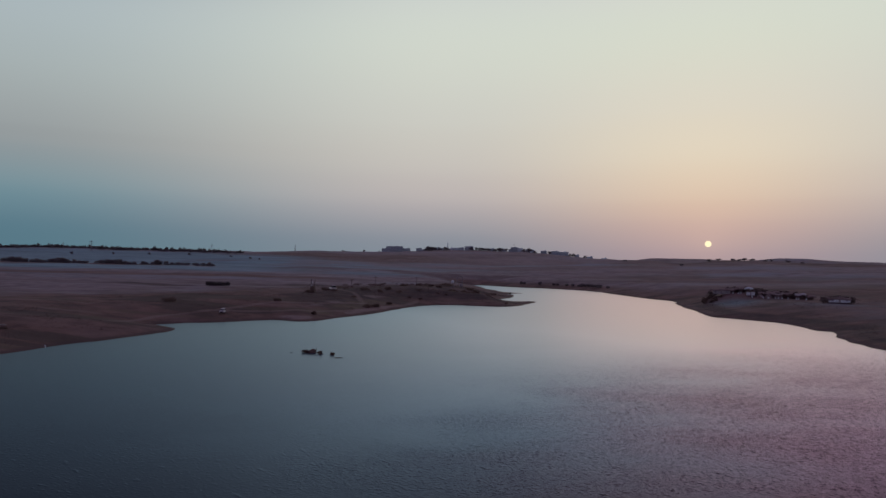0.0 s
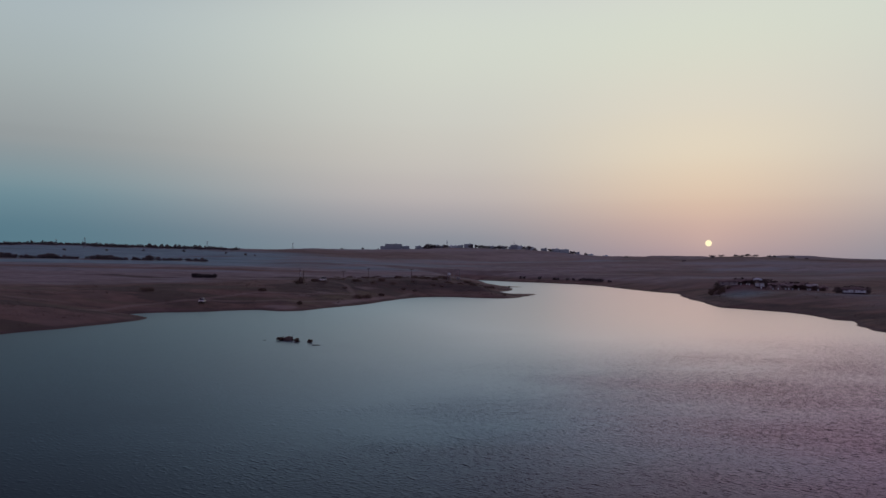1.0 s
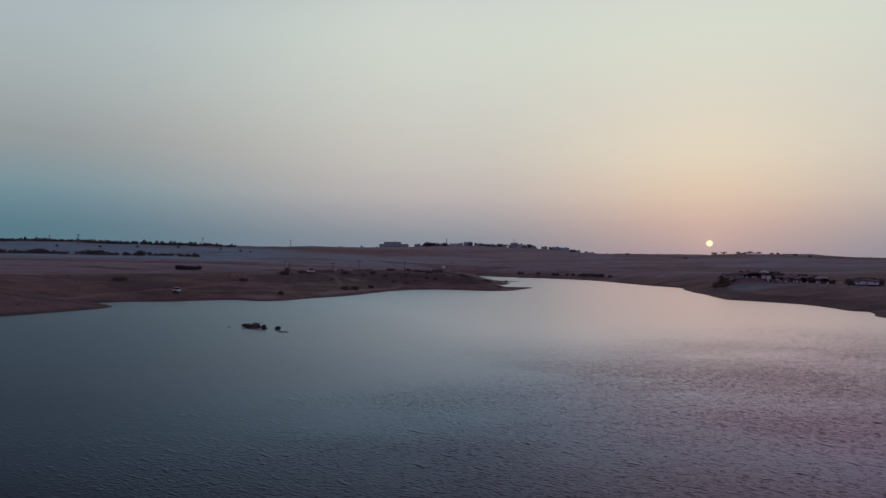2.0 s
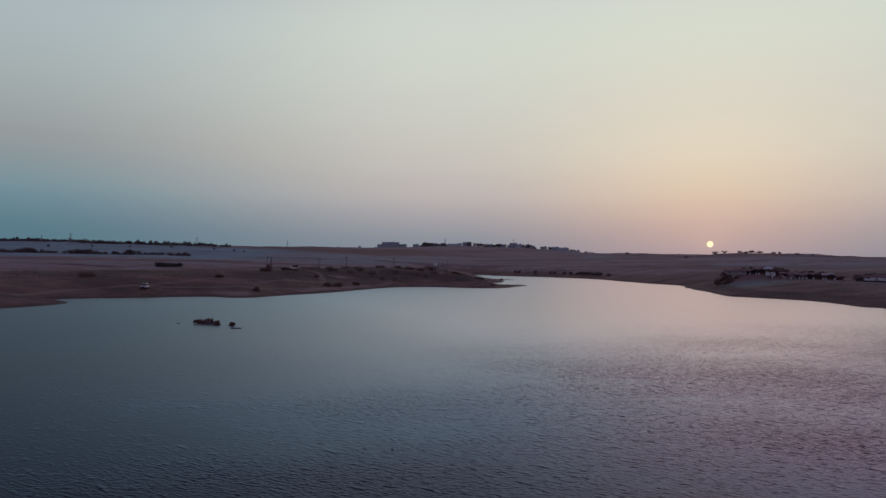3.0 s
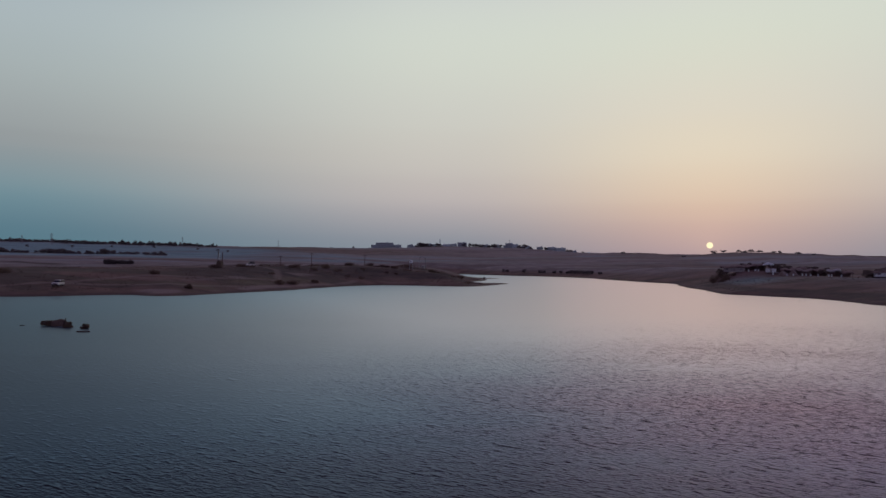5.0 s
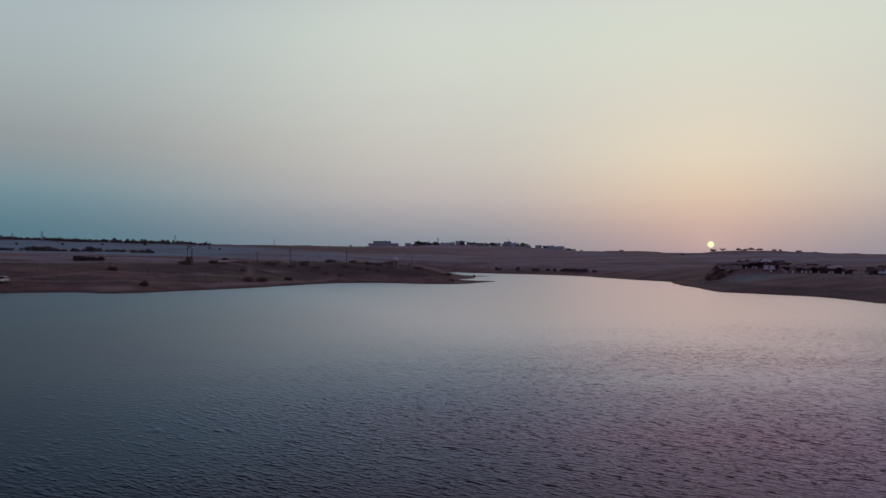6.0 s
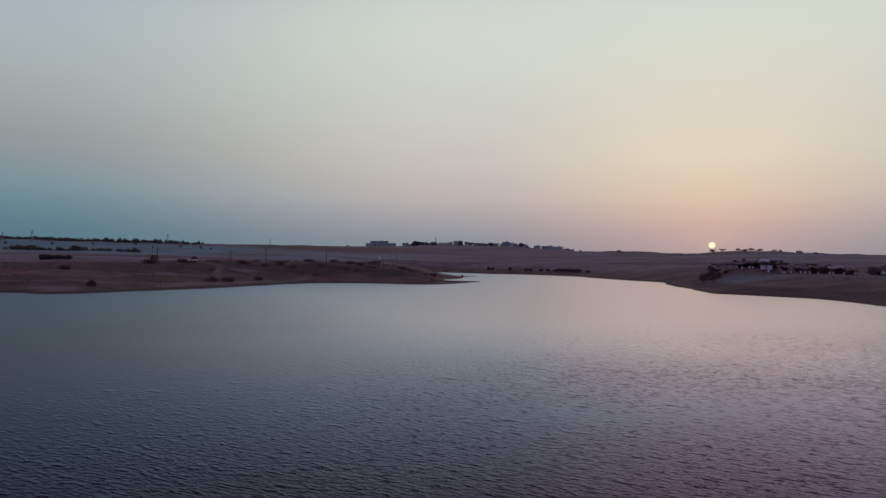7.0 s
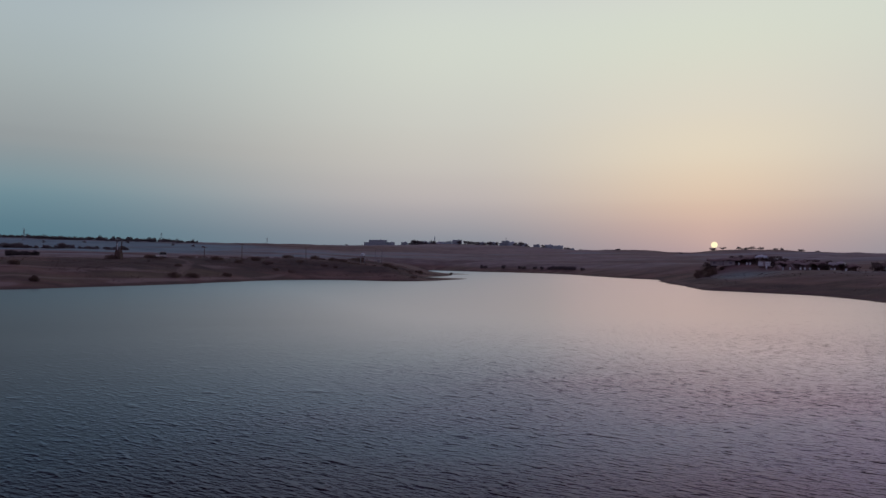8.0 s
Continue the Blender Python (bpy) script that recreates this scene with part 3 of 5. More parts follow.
def leaves(rng, centres, count, size, flat=0.8):
    """Small leaf sprays round the given clump centres (place, radius)."""
    bm = bmesh.new()
    for c, r in centres:
        for _ in range(count):
            d = Vector((rng.gauss(0, 1), rng.gauss(0, 1), rng.gauss(0, 1)))
            d.normalize()
            d *= r * rng.uniform(0.35, 1.0) ** 0.6
            d.z *= flat
            p = Vector(c) + d
            q = Euler((rng.uniform(0, 6.3), rng.uniform(0, 6.3), rng.uniform(0, 6.3))).to_matrix()
            s1 = size * rng.uniform(0.6, 1.35)
            vs = [bm.verts.new(p + q @ Vector(k) * s1) for k in ((-0.5, 0, 0), (0, -0.28, 0.06), (0.55, 0, 0), (0.02, 0.3, 0.06))]
            bm.faces.new(vs)
    return bm


def tree(name, m, seed, height=7.0, spread=3.2, kind="round", leaf=0.55, label="", category="tree", group="", mat=None, count=46, clumps=13):
    """A tapered trunk with limbs and a crown of leaf sprays. kind: round, umbrella."""
    rng = random.Random(seed)
    ob = thing(name, m, label, category, group)
    trunk = bmesh.new()
    fork = height * (0.32 if kind == "round" else 0.5)
    lean = Vector((rng.uniform(-0.3, 0.3), rng.uniform(-0.3, 0.3), 0)) * height * 0.2
    base_r = (0.045 if kind == "round" else 0.06) * height
    knee = Vector((lean.x * 0.4, lean.y * 0.4, fork))
    rod(trunk, (0, 0, -0.4), knee, base_r, base_r * 0.66, 7)
    centres = []
    for i in range(clumps):
        a = i * 2.4 + rng.uniform(-0.4, 0.4)
        if kind == "round":
            r = spread * rng.uniform(0.1, 0.78)
            z = height * rng.uniform(0.16, 0.74) - 0.08 * height * (r / spread)
            cr = spread * rng.uniform(0.26, 0.42)
        else:
            r = spread * rng.uniform(0.1, 0.92)
            z = height * rng.uniform(0.38, 0.90) - 0.10 * height * (r / spread)
            cr = spread * rng.uniform(0.24, 0.38)
        c1 = Vector((lean.x + r * math.cos(a), lean.y + r * math.sin(a), z))
        centres.append((c1, cr))
        if i % 2 == 0:
            rod(trunk, knee - Vector((0, 0, 0.1)), c1, base_r * 0.42, base_r * 0.12, 5)
    link("trunk", trunk, M_BARK, ob)
    link("crown", leaves(rng, centres, count, leaf, 0.85 if kind == "round" else 0.42), mat or M_LEAF, ob)
    return ob


def bush(name, m, seed, width=2.0, height=1.4, leaf=0.3, label="", category="bush", group="", mat=None, count=40, clumps=9):
    rng = random.Random(seed)
    ob = thing(name, m, label, category, group)
    stems = bmesh.new()
    centres = []
    for i in range(clumps):
        a, r = i * 2.4 + rng.uniform(-0.5, 0.5), width * 0.5 * rng.uniform(0.05, 0.85)
        cr = width * rng.uniform(0.16, 0.26)
        z = max(cr * 0.4, height * rng.uniform(0.12, 0.85) * (1 - 0.45 * (2 * r / width) ** 2))
        c1 = Vector((r * math.cos(a), r * math.sin(a), z))
        centres.append((c1, cr))
        rod(stems, (c1.x * 0.15, c1.y * 0.15, -0.3), c1, 0.03 * height + 0.01, 0.012, 5)
    link("stems", stems, M_BARK, ob)
    link("foliage", leaves(rng, centres, count, leaf, 0.9), mat or M_SCRUB, ob)
    return ob


def at(x, y, turn=0.0, up=0.0):
    return pose(x, y, ground_at(x, y) + up, 0, 0, turn)


# ---- vehicles on the shore ----
def wheel(parent, x, y, r=0.38, w=0.25):
    t = bmesh.new()
    bmesh.ops.create_cone(t, cap_ends=True, segments=20, radius1=r, radius2=r, depth=w, matrix=pose(x, y, r, 90, 0, 0))
    bmesh.ops.bevel(t, geom=[e for e in t.edges if abs(e.calc_length()) < r], offset=0.03, segments=2, affect="EDGES")
    hub = link("wheel", t, M_RUBBER, parent, "black rubber tyre")
    k = bmesh.new()
    side = -1 if y < 0 else 1
    bmesh.ops.create_cone(k, cap_ends=True, segments=14, radius1=r * 0.58, radius2=r * 0.5, depth=0.05, matrix=pose(x, y + side * (w / 2 + 0.01), r, -90 * side, 0, 0))
    link("rim", k, M_STEEL, hub, "grey steel rim")


def estate_car(m, label, length=4.8, width=1.9, high=1.82):
    """A boxy off-road car; its nose points along +x."""
    ob = thing("car", m, label, "car")
    k = length / 4.8
    lower = [(-2.4, 0.5), (-2.36, 1.08), (-2.25, 1.12), (0.95, 1.10), (2.05, 1.0), (2.32, 0.9), (2.4, 0.55), (2.3, 0.42), (-2.3, 0.42)]
    body = link("body", prism(bmesh.new(), [(x * k, z) for x, z in lower], -width / 2, width / 2, 0.07), M_PAINT, ob, "dusty white car body", True)
    cab = bmesh.new()
    z0, z1 = 1.08, high
    pts = []
    for x, z, w in ((-2.26, z0, 0.9), (1.0, z0, 0.9), (0.22, z1, 0.72), (-2.0, z1, 0.74)):
        pts.append([cab.verts.new((x * k, sgn * w * width / 1.9, z)) for sgn in (-1, 1)])
    (a0, a1), (b0, b1), (c0, c1), (d0, d1) = pts
    for f in ((a0, b0, c0, d0), (a1, d1, c1, b1), (b0, b1, c1, c0), (d0, c0, c1, d1), (a0, d0, d1, a1), (a0, a1, b1, b0)):
        cab.faces.new(f)
    bmesh.ops.recalc_face_normals(cab, faces=cab.faces[:])
    bmesh.ops.bevel(cab, geom=cab.edges[:], offset=0.05, segments=2, affect="EDGES")
    link("cabin", cab, M_PAINT, ob, "white roof and pillars", True)

    def pane(name, corners):
        p = bmesh.new()
        vs = [p.verts.new(c) for c in corners]
        f = p.faces.new(vs)
        n = (vs[1].co - vs[0].co).cross(vs[2].co - vs[1].co).normalized()
        mid = sum((v.co for v in vs), Vector()) / 4
        if n.dot(mid - Vector((-0.6, 0, 1.4))) < 0:
            n = -n
        for v in vs:
            v.co += n * 0.012
        bmesh.ops.solidify(p, geom=[f], thickness=0.01)
        link(name, p, M_DARKGLASS, ob, "dark tinted glass")

    pane("windscreen", [(0.93 * k, -0.78, 1.16), (0.93 * k, 0.78, 1.16), (0.30 * k, 0.64, high - 0.09), (0.30 * k, -0.64, high - 0.09)])
    pane("rear_window", [(-2.235 * k, 0.74, 1.2), (-2.235 * k, -0.74, 1.2), (-2.06 * k, -0.62, high - 0.12), (-2.06 * k, 0.62, high - 0.12)])
    for sgn in (-1, 1):
        for xa, xb, xc, xd in ((-0.62, 0.78, 0.22, -0.62), (-1.48, -0.72, -0.72, -1.48), (-2.12, -1.58, -1.58, -1.98)):
            lo, up = 0.886 * width / 1.9 * sgn, 0.75 * width / 1.9 * sgn
            pane("side_window", [(xa * k, lo, 1.16), (xb * k, lo, 1.16), (xc * k, up, high - 0.1), (xd * k, up, high - 0.1)])
        link("headlight", box(bmesh.new(), 2.28 * k, 2.36 * k, 0.62 * sgn - 0.17, 0.62 * sgn + 0.17, 0.72, 0.88, 0.02), M_LAMP, ob, "clear headlight")
        link("tail_light", box(bmesh.new(), -2.43 * k, -2.36 * k, 0.78 * sgn - 0.08, 0.78 * sgn + 0.08, 0.75, 1.02, 0.015), M_RED, ob, "red tail light")
        link("mirror", box(bmesh.new(), 0.72 * k, 0.86 * k, sgn * 0.94 - 0.1 + 0.05 * sgn, sgn * 0.94 + 0.1 + 0.05 * sgn, 1.12, 1.3, 0.03), M_RUBBER, ob, "black door mirror")
        for x in (-1.45, 1.5):
            wheel(ob, x * k, sgn * (width / 2 - 0.14))
    link("grille", box(bmesh.new(), 2.33 * k, 2.41 * k, -0.42, 0.42, 0.7, 0.88, 0.015), M_RUBBER, ob, "black grille")
    link("bumper", box(bmesh.new(), 2.3 * k, 2.5 * k, -0.88, 0.88, 0.45, 0.66, 0.05), M_RUBBER, ob, "dark front bumper")
    link("rear_bumper", box(bmesh.new(), -2.5 * k, -2.33 * k, -0.88, 0.88, 0.45, 0.64, 0.05), M_RUBBER, ob, "dark rear bumper")
    return ob


estate_car(at(-91.9, 265.6, 279), "dusty white off-road car parked on the lake shore", 4.5, 1.85, 1.8)
estate_car(at(-67.3, 364.0, 214), "white van with dark windows parked on the dirt bank", 4.0, 1.9, 2.35)


# ---- drowned bushes and mud in the lake ----
def mound(name, m, w, d, h, seed, mat, label, category):
    """A lumpy heap of mud and stones, sunk a little into what it stands on."""
    bm = bmesh.new()
    bmesh.ops.create_icosphere(bm, subdivisions=4, radius=1.0)
    for v in bm.verts:
        k = 1 + 0.35 * noise.noise(v.co * 1.7 + Vector((seed, 0, 0))) + 0.16 * noise.noise(v.co * 4.5 + Vector((0, seed, 0)))
        v.co = Vector((v.co.x * w / 2 * k, v.co.y * d / 2 * k, v.co.z * h * k))
    ob = link(name, bm, mat)
    ob.matrix_basis = m
    for p in ob.data.polygons:
        p.use_smooth = True
    return tagged(ob, label, category)


mound("mud_mound", pose(-36.2, 174.5, -0.15, 0, 0, 10), 2.7, 1.7, 1.08, 3.0, M_STONE, "low brown mound of mud standing in the lake", "mound")
bush("drowned_bush", pose(-37.8, 174.7, -0.1), 11, 1.8, 1.3, 0.18, "dark half-drowned shrub beside a mud mound", "bush", "bushes in the lake", count=150)
bush("drowned_bush", pose(-33.6, 172.5, -0.15), 12, 1.6, 1.0, 0.18, "dark rounded half-drowned shrub in the water", "bush", "bushes in the lake", count=150)
bush("drowned_bush", pose(-30.3, 171.3, -0.15), 13, 1.3, 0.9, 0.16, "small dark shrub standing alone in the lake", "bush", "bushes in the lake", count=150)
stump = bmesh.new()
rod(stump, (0, 0, -0.6), (0.05, 0.1, 0.7), 0.22, 0.15, 9)
rod(stump, (0.05, 0.1, 0.62), (0.2, 0.12, 1.25), 0.13, 0.05, 7)
rod(stump, (0.03, 0.08, 0.55), (-0.22, 0.0, 1.0), 0.09, 0.03, 7)
ob = tagged(link("tree_stump", stump, M_BARK), "broken dark tree stump standing in the lake", "stump")
ob.matrix_basis = pose(-35.1, 174.1, -0.05)
log = bmesh.new()
rod(log, (-0.85, 0, 0), (0.9, 0.12, 0.03), 0.13, 0.09, 9)
rod(log, (0.2, 0.05, 0.05), (0.55, -0.25, 0.16), 0.05, 0.02, 6)
ob = tagged(link("floating_log", log, M_BARK), "dark wet log floating beside a small shrub", "log")
ob.matrix_basis = pose(-27.8, 166.4, 0.02, 0, 0, 4)
log = bmesh.new()
rod(log, (-0.3, 0, 0), (0.3, 0.05, 0.02), 0.09, 0.06, 8)
ob = tagged(link("floating_log", log, M_BARK), "short dark piece of driftwood floating on the lake", "log")
ob.matrix_basis = pose(-41.4, 173.9, 0.02)

# ---- banks: shore bushes, posts, poles ----
for i, (x, y, w, h, words) in enumerate([
        (-57.8, 275.5, 2.0, 1.3, "dark rounded bush on the muddy lake bank"),
        (-42.0, 318.0, 3.6, 1.2, "low dark scrub spread along the bank"),
        (-38.5, 324.0, 3.4, 1.1, "low dark scrub spread along the bank"),
        (-70.5, 362.0, 2.8, 1.5, "dark bush beside the parked white car"),
        (-34.0, 342.0, 2.2, 1.0, "low dark scrub spread along the bank"),
        (-79.5, 300.0, 2.4, 0.9, "low dark scrub spread along the bank"),
        (-120.5, 282.0, 3.4, 0.7, "dark bush on the brown earth slope"),
        (38.7, 501.0, 2.0, 1.5, "small dark shrub on the tip of a sand spit"),
        (8.0, 447.0, 4.0, 1.6, "dark scrub round the pump stand"),
        (-6.0, 452.0, 4.4, 1.7, "dark scrub round the pump stand"),
        (-18.0, 441.0, 2.6, 1.3, "dark scrub on the crest of the bank"),
        (-12.0, 436.0, 3.2, 1.2, "dark scrub on the crest of the bank"),
        (-24.0, 430.0, 3.6, 1.3, "dark scrub on the crest of the bank"),
        (-33.0, 415.0, 3.2, 1.2, "dark scrub on the crest of the bank"),
        (12.0, 440.0, 3.4, 1.3, "dark scrub on the crest of the bank"),
        (-52.0, 380.0, 3.2, 1.1, "dark scrub on the crest of the bank"),
        (4.0, 430.0, 3.0, 1.2, "dark scrub on the crest of the bank"),
        (24.0, 452.0, 3.0, 1.2, "dark scrub on the crest of the bank"),
        (-75.5, 345.0, 3.4, 1.6, "dark scrub at the foot of a pump tower"),
        (-40.0, 392.0, 3.6, 1.4, "dark scrub on the crest of the bank"),
        (-3.0, 420.0, 3.0, 1.0, "dark scrub on the crest of the bank")]):
    bush("bush", at(x, y, 40 * i), 30 + i, w * (1.0 if "rounded" in words or "alone" in words or "tip" in words else 1.6), h * (1.0 if "rounded" in words or "tip" in words else 0.55), 0.34, words, "bush", "bushes on the banks", count=95, clumps=12)

rng = random.Random(77)
placed = 0
while placed < 44:          # low brush in loose drifts over the brown earth
    x, y = rng.uniform(-75, 34), rng.uniform(318, 462)
    if inland(x, y)[0] < 7 or fuzz([x], [y], 30.0, 9.1)[0] + 0.4 * fuzz([x], [y], 9.0, 2.2)[0] < 0.10:
        continue
    bush("bush", at(x, y, rng.uniform(0, 360)), 500 + placed, rng.uniform(2.4, 5.0), rng.uniform(0.24, 0.5), 0.24, "low dry brown brush on the earth bank", "bush", "low brush on the banks", count=46, clumps=11)
    placed += 1

rng = random.Random(5)
for i in range(11):   # long dark hedge of bushes on the plain
    x = -146.5 + i * 1.15 + rng.uniform(-0.5, 0.5)
    bush("bush", at(x, 392.0 + rng.uniform(-1.5, 1.5), 33 * i), 60 + i, 3.0, rng.uniform(2.1, 2.7), 0.36, "dark dense bush in a clump on the plain", "bush", "bush clump on the plain", mat=M_LEAF, count=120, clumps=14)
def bank_row(x, y, level):
    """The first place inland from y where the ground has risen to the level."""
    while ground_at(x, y) < level:
        y += 1.0
    return y


for i, (x, w, h) in enumerate([(59.8, 2.8, 3.1), (63, 2.2, 2.6), (76.3, 3.2, 3.3), (88, 2.6, 2.8), (91.2, 2.6, 2.6), (98.7, 2.8, 3.0), (103, 2.8, 2.8)] + [(107.6 + 2.3 * k, 3.7, 3.0 + 0.3 * (k % 2)) for k in range(7)] + [(125.5, 2.8, 2.6)]):
    bush("bush", at(x, bank_row(x, 560, 2.6), 50 * i), 90 + i, w + 0.9, 0.8 * h, 0.5, "dark rounded bush on the far lake shore", "bush", "bushes on the far shore", mat=M_FARLEAF, count=70)


def power_pole(m, high=8.0, arm=2.4):
    ob = thing("power_pole", m, "slim dark power pole with a short crossarm", "pole", "power poles")
    link("pole", rod(bmesh.new(), (0, 0, -1), (0, 0, high), 0.17, 0.11, 10), M_WOOD, ob)
    link("crossarm", box(bmesh.new(), -arm / 2, arm / 2, -0.08, 0.08, high - 0.55, high - 0.35, 0.02), M_WOOD, ob)
    for x in (-arm / 2 + 0.12, 0.0, arm / 2 - 0.12):
        ins = bmesh.new()
        rod(ins, (x, 0, high - 0.35), (x, 0, high - 0.1), 0.06, 0.045, 8)
        rod(ins, (x, 0, high - 0.25), (x, 0, high - 0.2), 0.1, 0.1, 8)
        link("insulator", ins, M_STEEL, ob, "pale grey insulator")
    return ob


for x, y, turn, high in ((-48.3, 399, 20, 6.4), (-25.1, 417.3, 20, 5.6), (-61.0, 390, 20, 5.0)):
    power_pole(at(x, y, turn), high)

# pump tower: two posts over a small wooden housing
ob = thing("pump_tower", at(-73.8, 345.8, -14), "dark pump tower of two posts over a housing", "tower")
for x, tall in ((-1.05, 6.7), (1.0, 6.2)):
    post = link("post", rod(bmesh.new(), (x * 0.8, 0, -0.5), (x, 0.1, tall), 0.20, 0.15, 9), M_WOOD, ob)
    link("post_cap", rod(bmesh.new(), (x, 0.1, tall), (x, 0.1, tall + 0.35), 0.26, 0.2, 9), M_PLASTIC if x < 0 else M_STEEL, post, "pale cap")
hs = bmesh.new()
prism(hs, [(-1.5, -0.4), (1.4, -0.4), (0.95, 2.3), (0.4, 3.1), (-0.7, 3.2), (-1.15, 2.4)], -0.8, 0.8, 0.05)
link("housing", hs, M_WOOD, ob, "dark weathered housing")
link("brace", rod(bmesh.new(), (-0.95, 0.05, 4.0), (0.9, 0.05, 4.5), 0.06, 0.06, 6), M_STEEL, ob)
pl = bmesh.new()
rod(pl, (-0.62, -0.2, 2.9), (-0.6, -0.2, 5.4), 0.11, 0.11, 8)
rod(pl, (-0.6, -0.2, 5.3), (-0.1, -0.2, 5.65), 0.10, 0.10, 8)
link("outlet_pipe", pl, M_TARP, ob, "white outlet pipe")

# pump stand: a tall frame of pipes beside a white tank
ob = thing("pump_stand", at(1.5, 466.5, -4), "tall dark pipe frame standing behind the bank", "frame")
for x in (-1.8, 1.8):
    link("post", rod(bmesh.new(), (x, 0, -0.5), (x, 0, 6.0), 0.14, 0.12, 8), M_STEEL, ob)
fr = bmesh.new()
for k in range(8):
    a0, a1 = math.pi * k / 8, math.pi * (k + 1) / 8
    rod(fr, (1.8 * math.cos(a0), 0, 6.0 + 0.7 * math.sin(a0)), (1.8 * math.cos(a1), 0, 6.0 + 0.7 * math.sin(a1)), 0.12, 0.12, 8)
link("arch", fr, M_STEEL, ob)
link("brace", rod(bmesh.new(), (-1.8, 0, 3.2), (1.8, 0, 3.2), 0.07, 0.07, 6), M_STEEL, ob)
ob = thing("water_tank", at(2.2, 463.0), "small pale plastic water tank under a frame", "tank")
tk = bmesh.new()
rod(tk, (0, 0, -0.2), (0, 0, 1.5), 1.0, 0.98, 20)
rod(tk, (0, 0, 1.5), (0, 0, 1.8), 0.98, 0.4, 20)
link("shell", tk, M_PLASTIC, ob)
link("cap", rod(bmesh.new(), (0, 0, 1.78), (0, 0, 1.95), 0.28, 0.28, 14), M_PLASTIC, ob)
ob = thing("water_tank", at(-3.2, 442.5), "white round water tank raised on a stand", "tank")
tk = bmesh.new()
rod(tk, (0, 0, 3.6), (0, 0, 4.9), 0.95, 0.95, 22)
rod(tk, (0, 0, 4.9), (0, 0, 5.25), 0.95, 0.4, 22)
link("shell", tk, M_TARP, ob)
for x in (-0.9, 0.9):
    for y in (-0.9, 0.9):
        link("leg", box(bmesh.new(), x - 0.1, x + 0.1, y - 0.1, y + 0.1, -0.4, 3.5, 0.01), M_STEEL, ob)
link("platform", box(bmesh.new(), -1.1, 1.1, -1.1, 1.1, 3.46, 3.6, 0.02), M_WOOD, ob)

# white marker post and a dark boat-shaped heap on the near bank
ob = thing("marker_post", at(-106.4, 175.2), "short white marker post at the waterline", "post")
link("post", rod(bmesh.new(), (0, 0, -0.3), (0, 0, 0.85), 0.12, 0.12, 10), M_TARP, ob)
link("cap", rod(bmesh.new(), (0, 0, 0.85), (0, 0, 0.95), 0.16, 0.08, 10), M_TARP, ob)
ob = thing("rowing_boat", at(-128.0, 189.5, 152), "old dark upturned boat with a pale keel", "boat")
hull = bmesh.new()
rows_b = []
for i in range(13):
    u = i / 12 * 2 - 1
    w, h = 0.95 * (1 - abs(u) ** 2.4) + 0.03, 0.78 * (1 - 0.35 * abs(u) ** 2)
    rows_b.append([hull.verts.new((u * 2.7, w * math.cos(a), max(h * math.sin(a), 0) - 0.05)) for a in (math.pi * k / 8 for k in range(9))])
for r0, r1 in zip(rows_b, rows_b[1:]):
    for k in range(8):
        hull.faces.new((r0[k], r1[k], r1[k + 1], r0[k + 1]))
bmesh.ops.recalc_face_normals(hull, faces=hull.faces[:])
bmesh.ops.solidify(hull, geom=hull.faces[:], thickness=0.05)
link("hull", hull, M_WOOD, ob, smooth=True)
link("keel", box(bmesh.new(), -2.4, 2.3, -0.05, 0.05, 0.68, 0.84, 0.01), M_PLASTIC, ob, "pale worn keel")


# ---- the camp on the far bank ----
def caravan(m, length, label, wall=None, high=2.7):
    ob = thing("caravan", m, label, "caravan")
    sh = bmesh.new()
    box(sh, -length / 2, length / 2, -1.2, 1.2, 0.55, high, 0.12)
    link("shell", sh, wall or M_PLASTIC, ob)
    link("roof", box(bmesh.new(), -length / 2 - 0.15, length / 2 + 0.15, -1.35, 1.35, high, high + 0.22, 0.05), M_THATCH, ob, "dark flat roof")
    n = int(length / 2.4)
    for i in range(n):
        x = -length / 2 + (i + 0.5) * length / n
        if i == n // 2:
            dr = link("door", box(bmesh.new(), x - 0.4, x + 0.4, -1.25, -1.19, 0.7, 2.4, 0.01), M_PLASTIC, ob, "pale door")
            link("handle", box(bmesh.new(), x + 0.25, x + 0.32, -1.3, -1.24, 1.5, 1.62, 0.01), M_STEEL, dr)
        else:
            wf = link("window", box(bmesh.new(), x - 0.6, x + 0.6, -1.24, -1.19, 1.35, 2.1, 0.01), M_SHUTTER, ob, "dark framed window")
            link("pane", box(bmesh.new(), x - 0.52, x + 0.52, -1.255, -1.235, 1.42, 2.03), M_FARGLASS, wf)
    for x in (-length * 0.3, length * 0.3):
        for y in (-1.05, 1.05):
            wheel(ob, x, y, 0.36, 0.22)
    link("drawbar", rod(bmesh.new(), (length / 2, 0, 0.6), (length / 2 + 1.2, 0, 0.5), 0.07, 0.05, 8), M_STEEL, ob)
    return ob


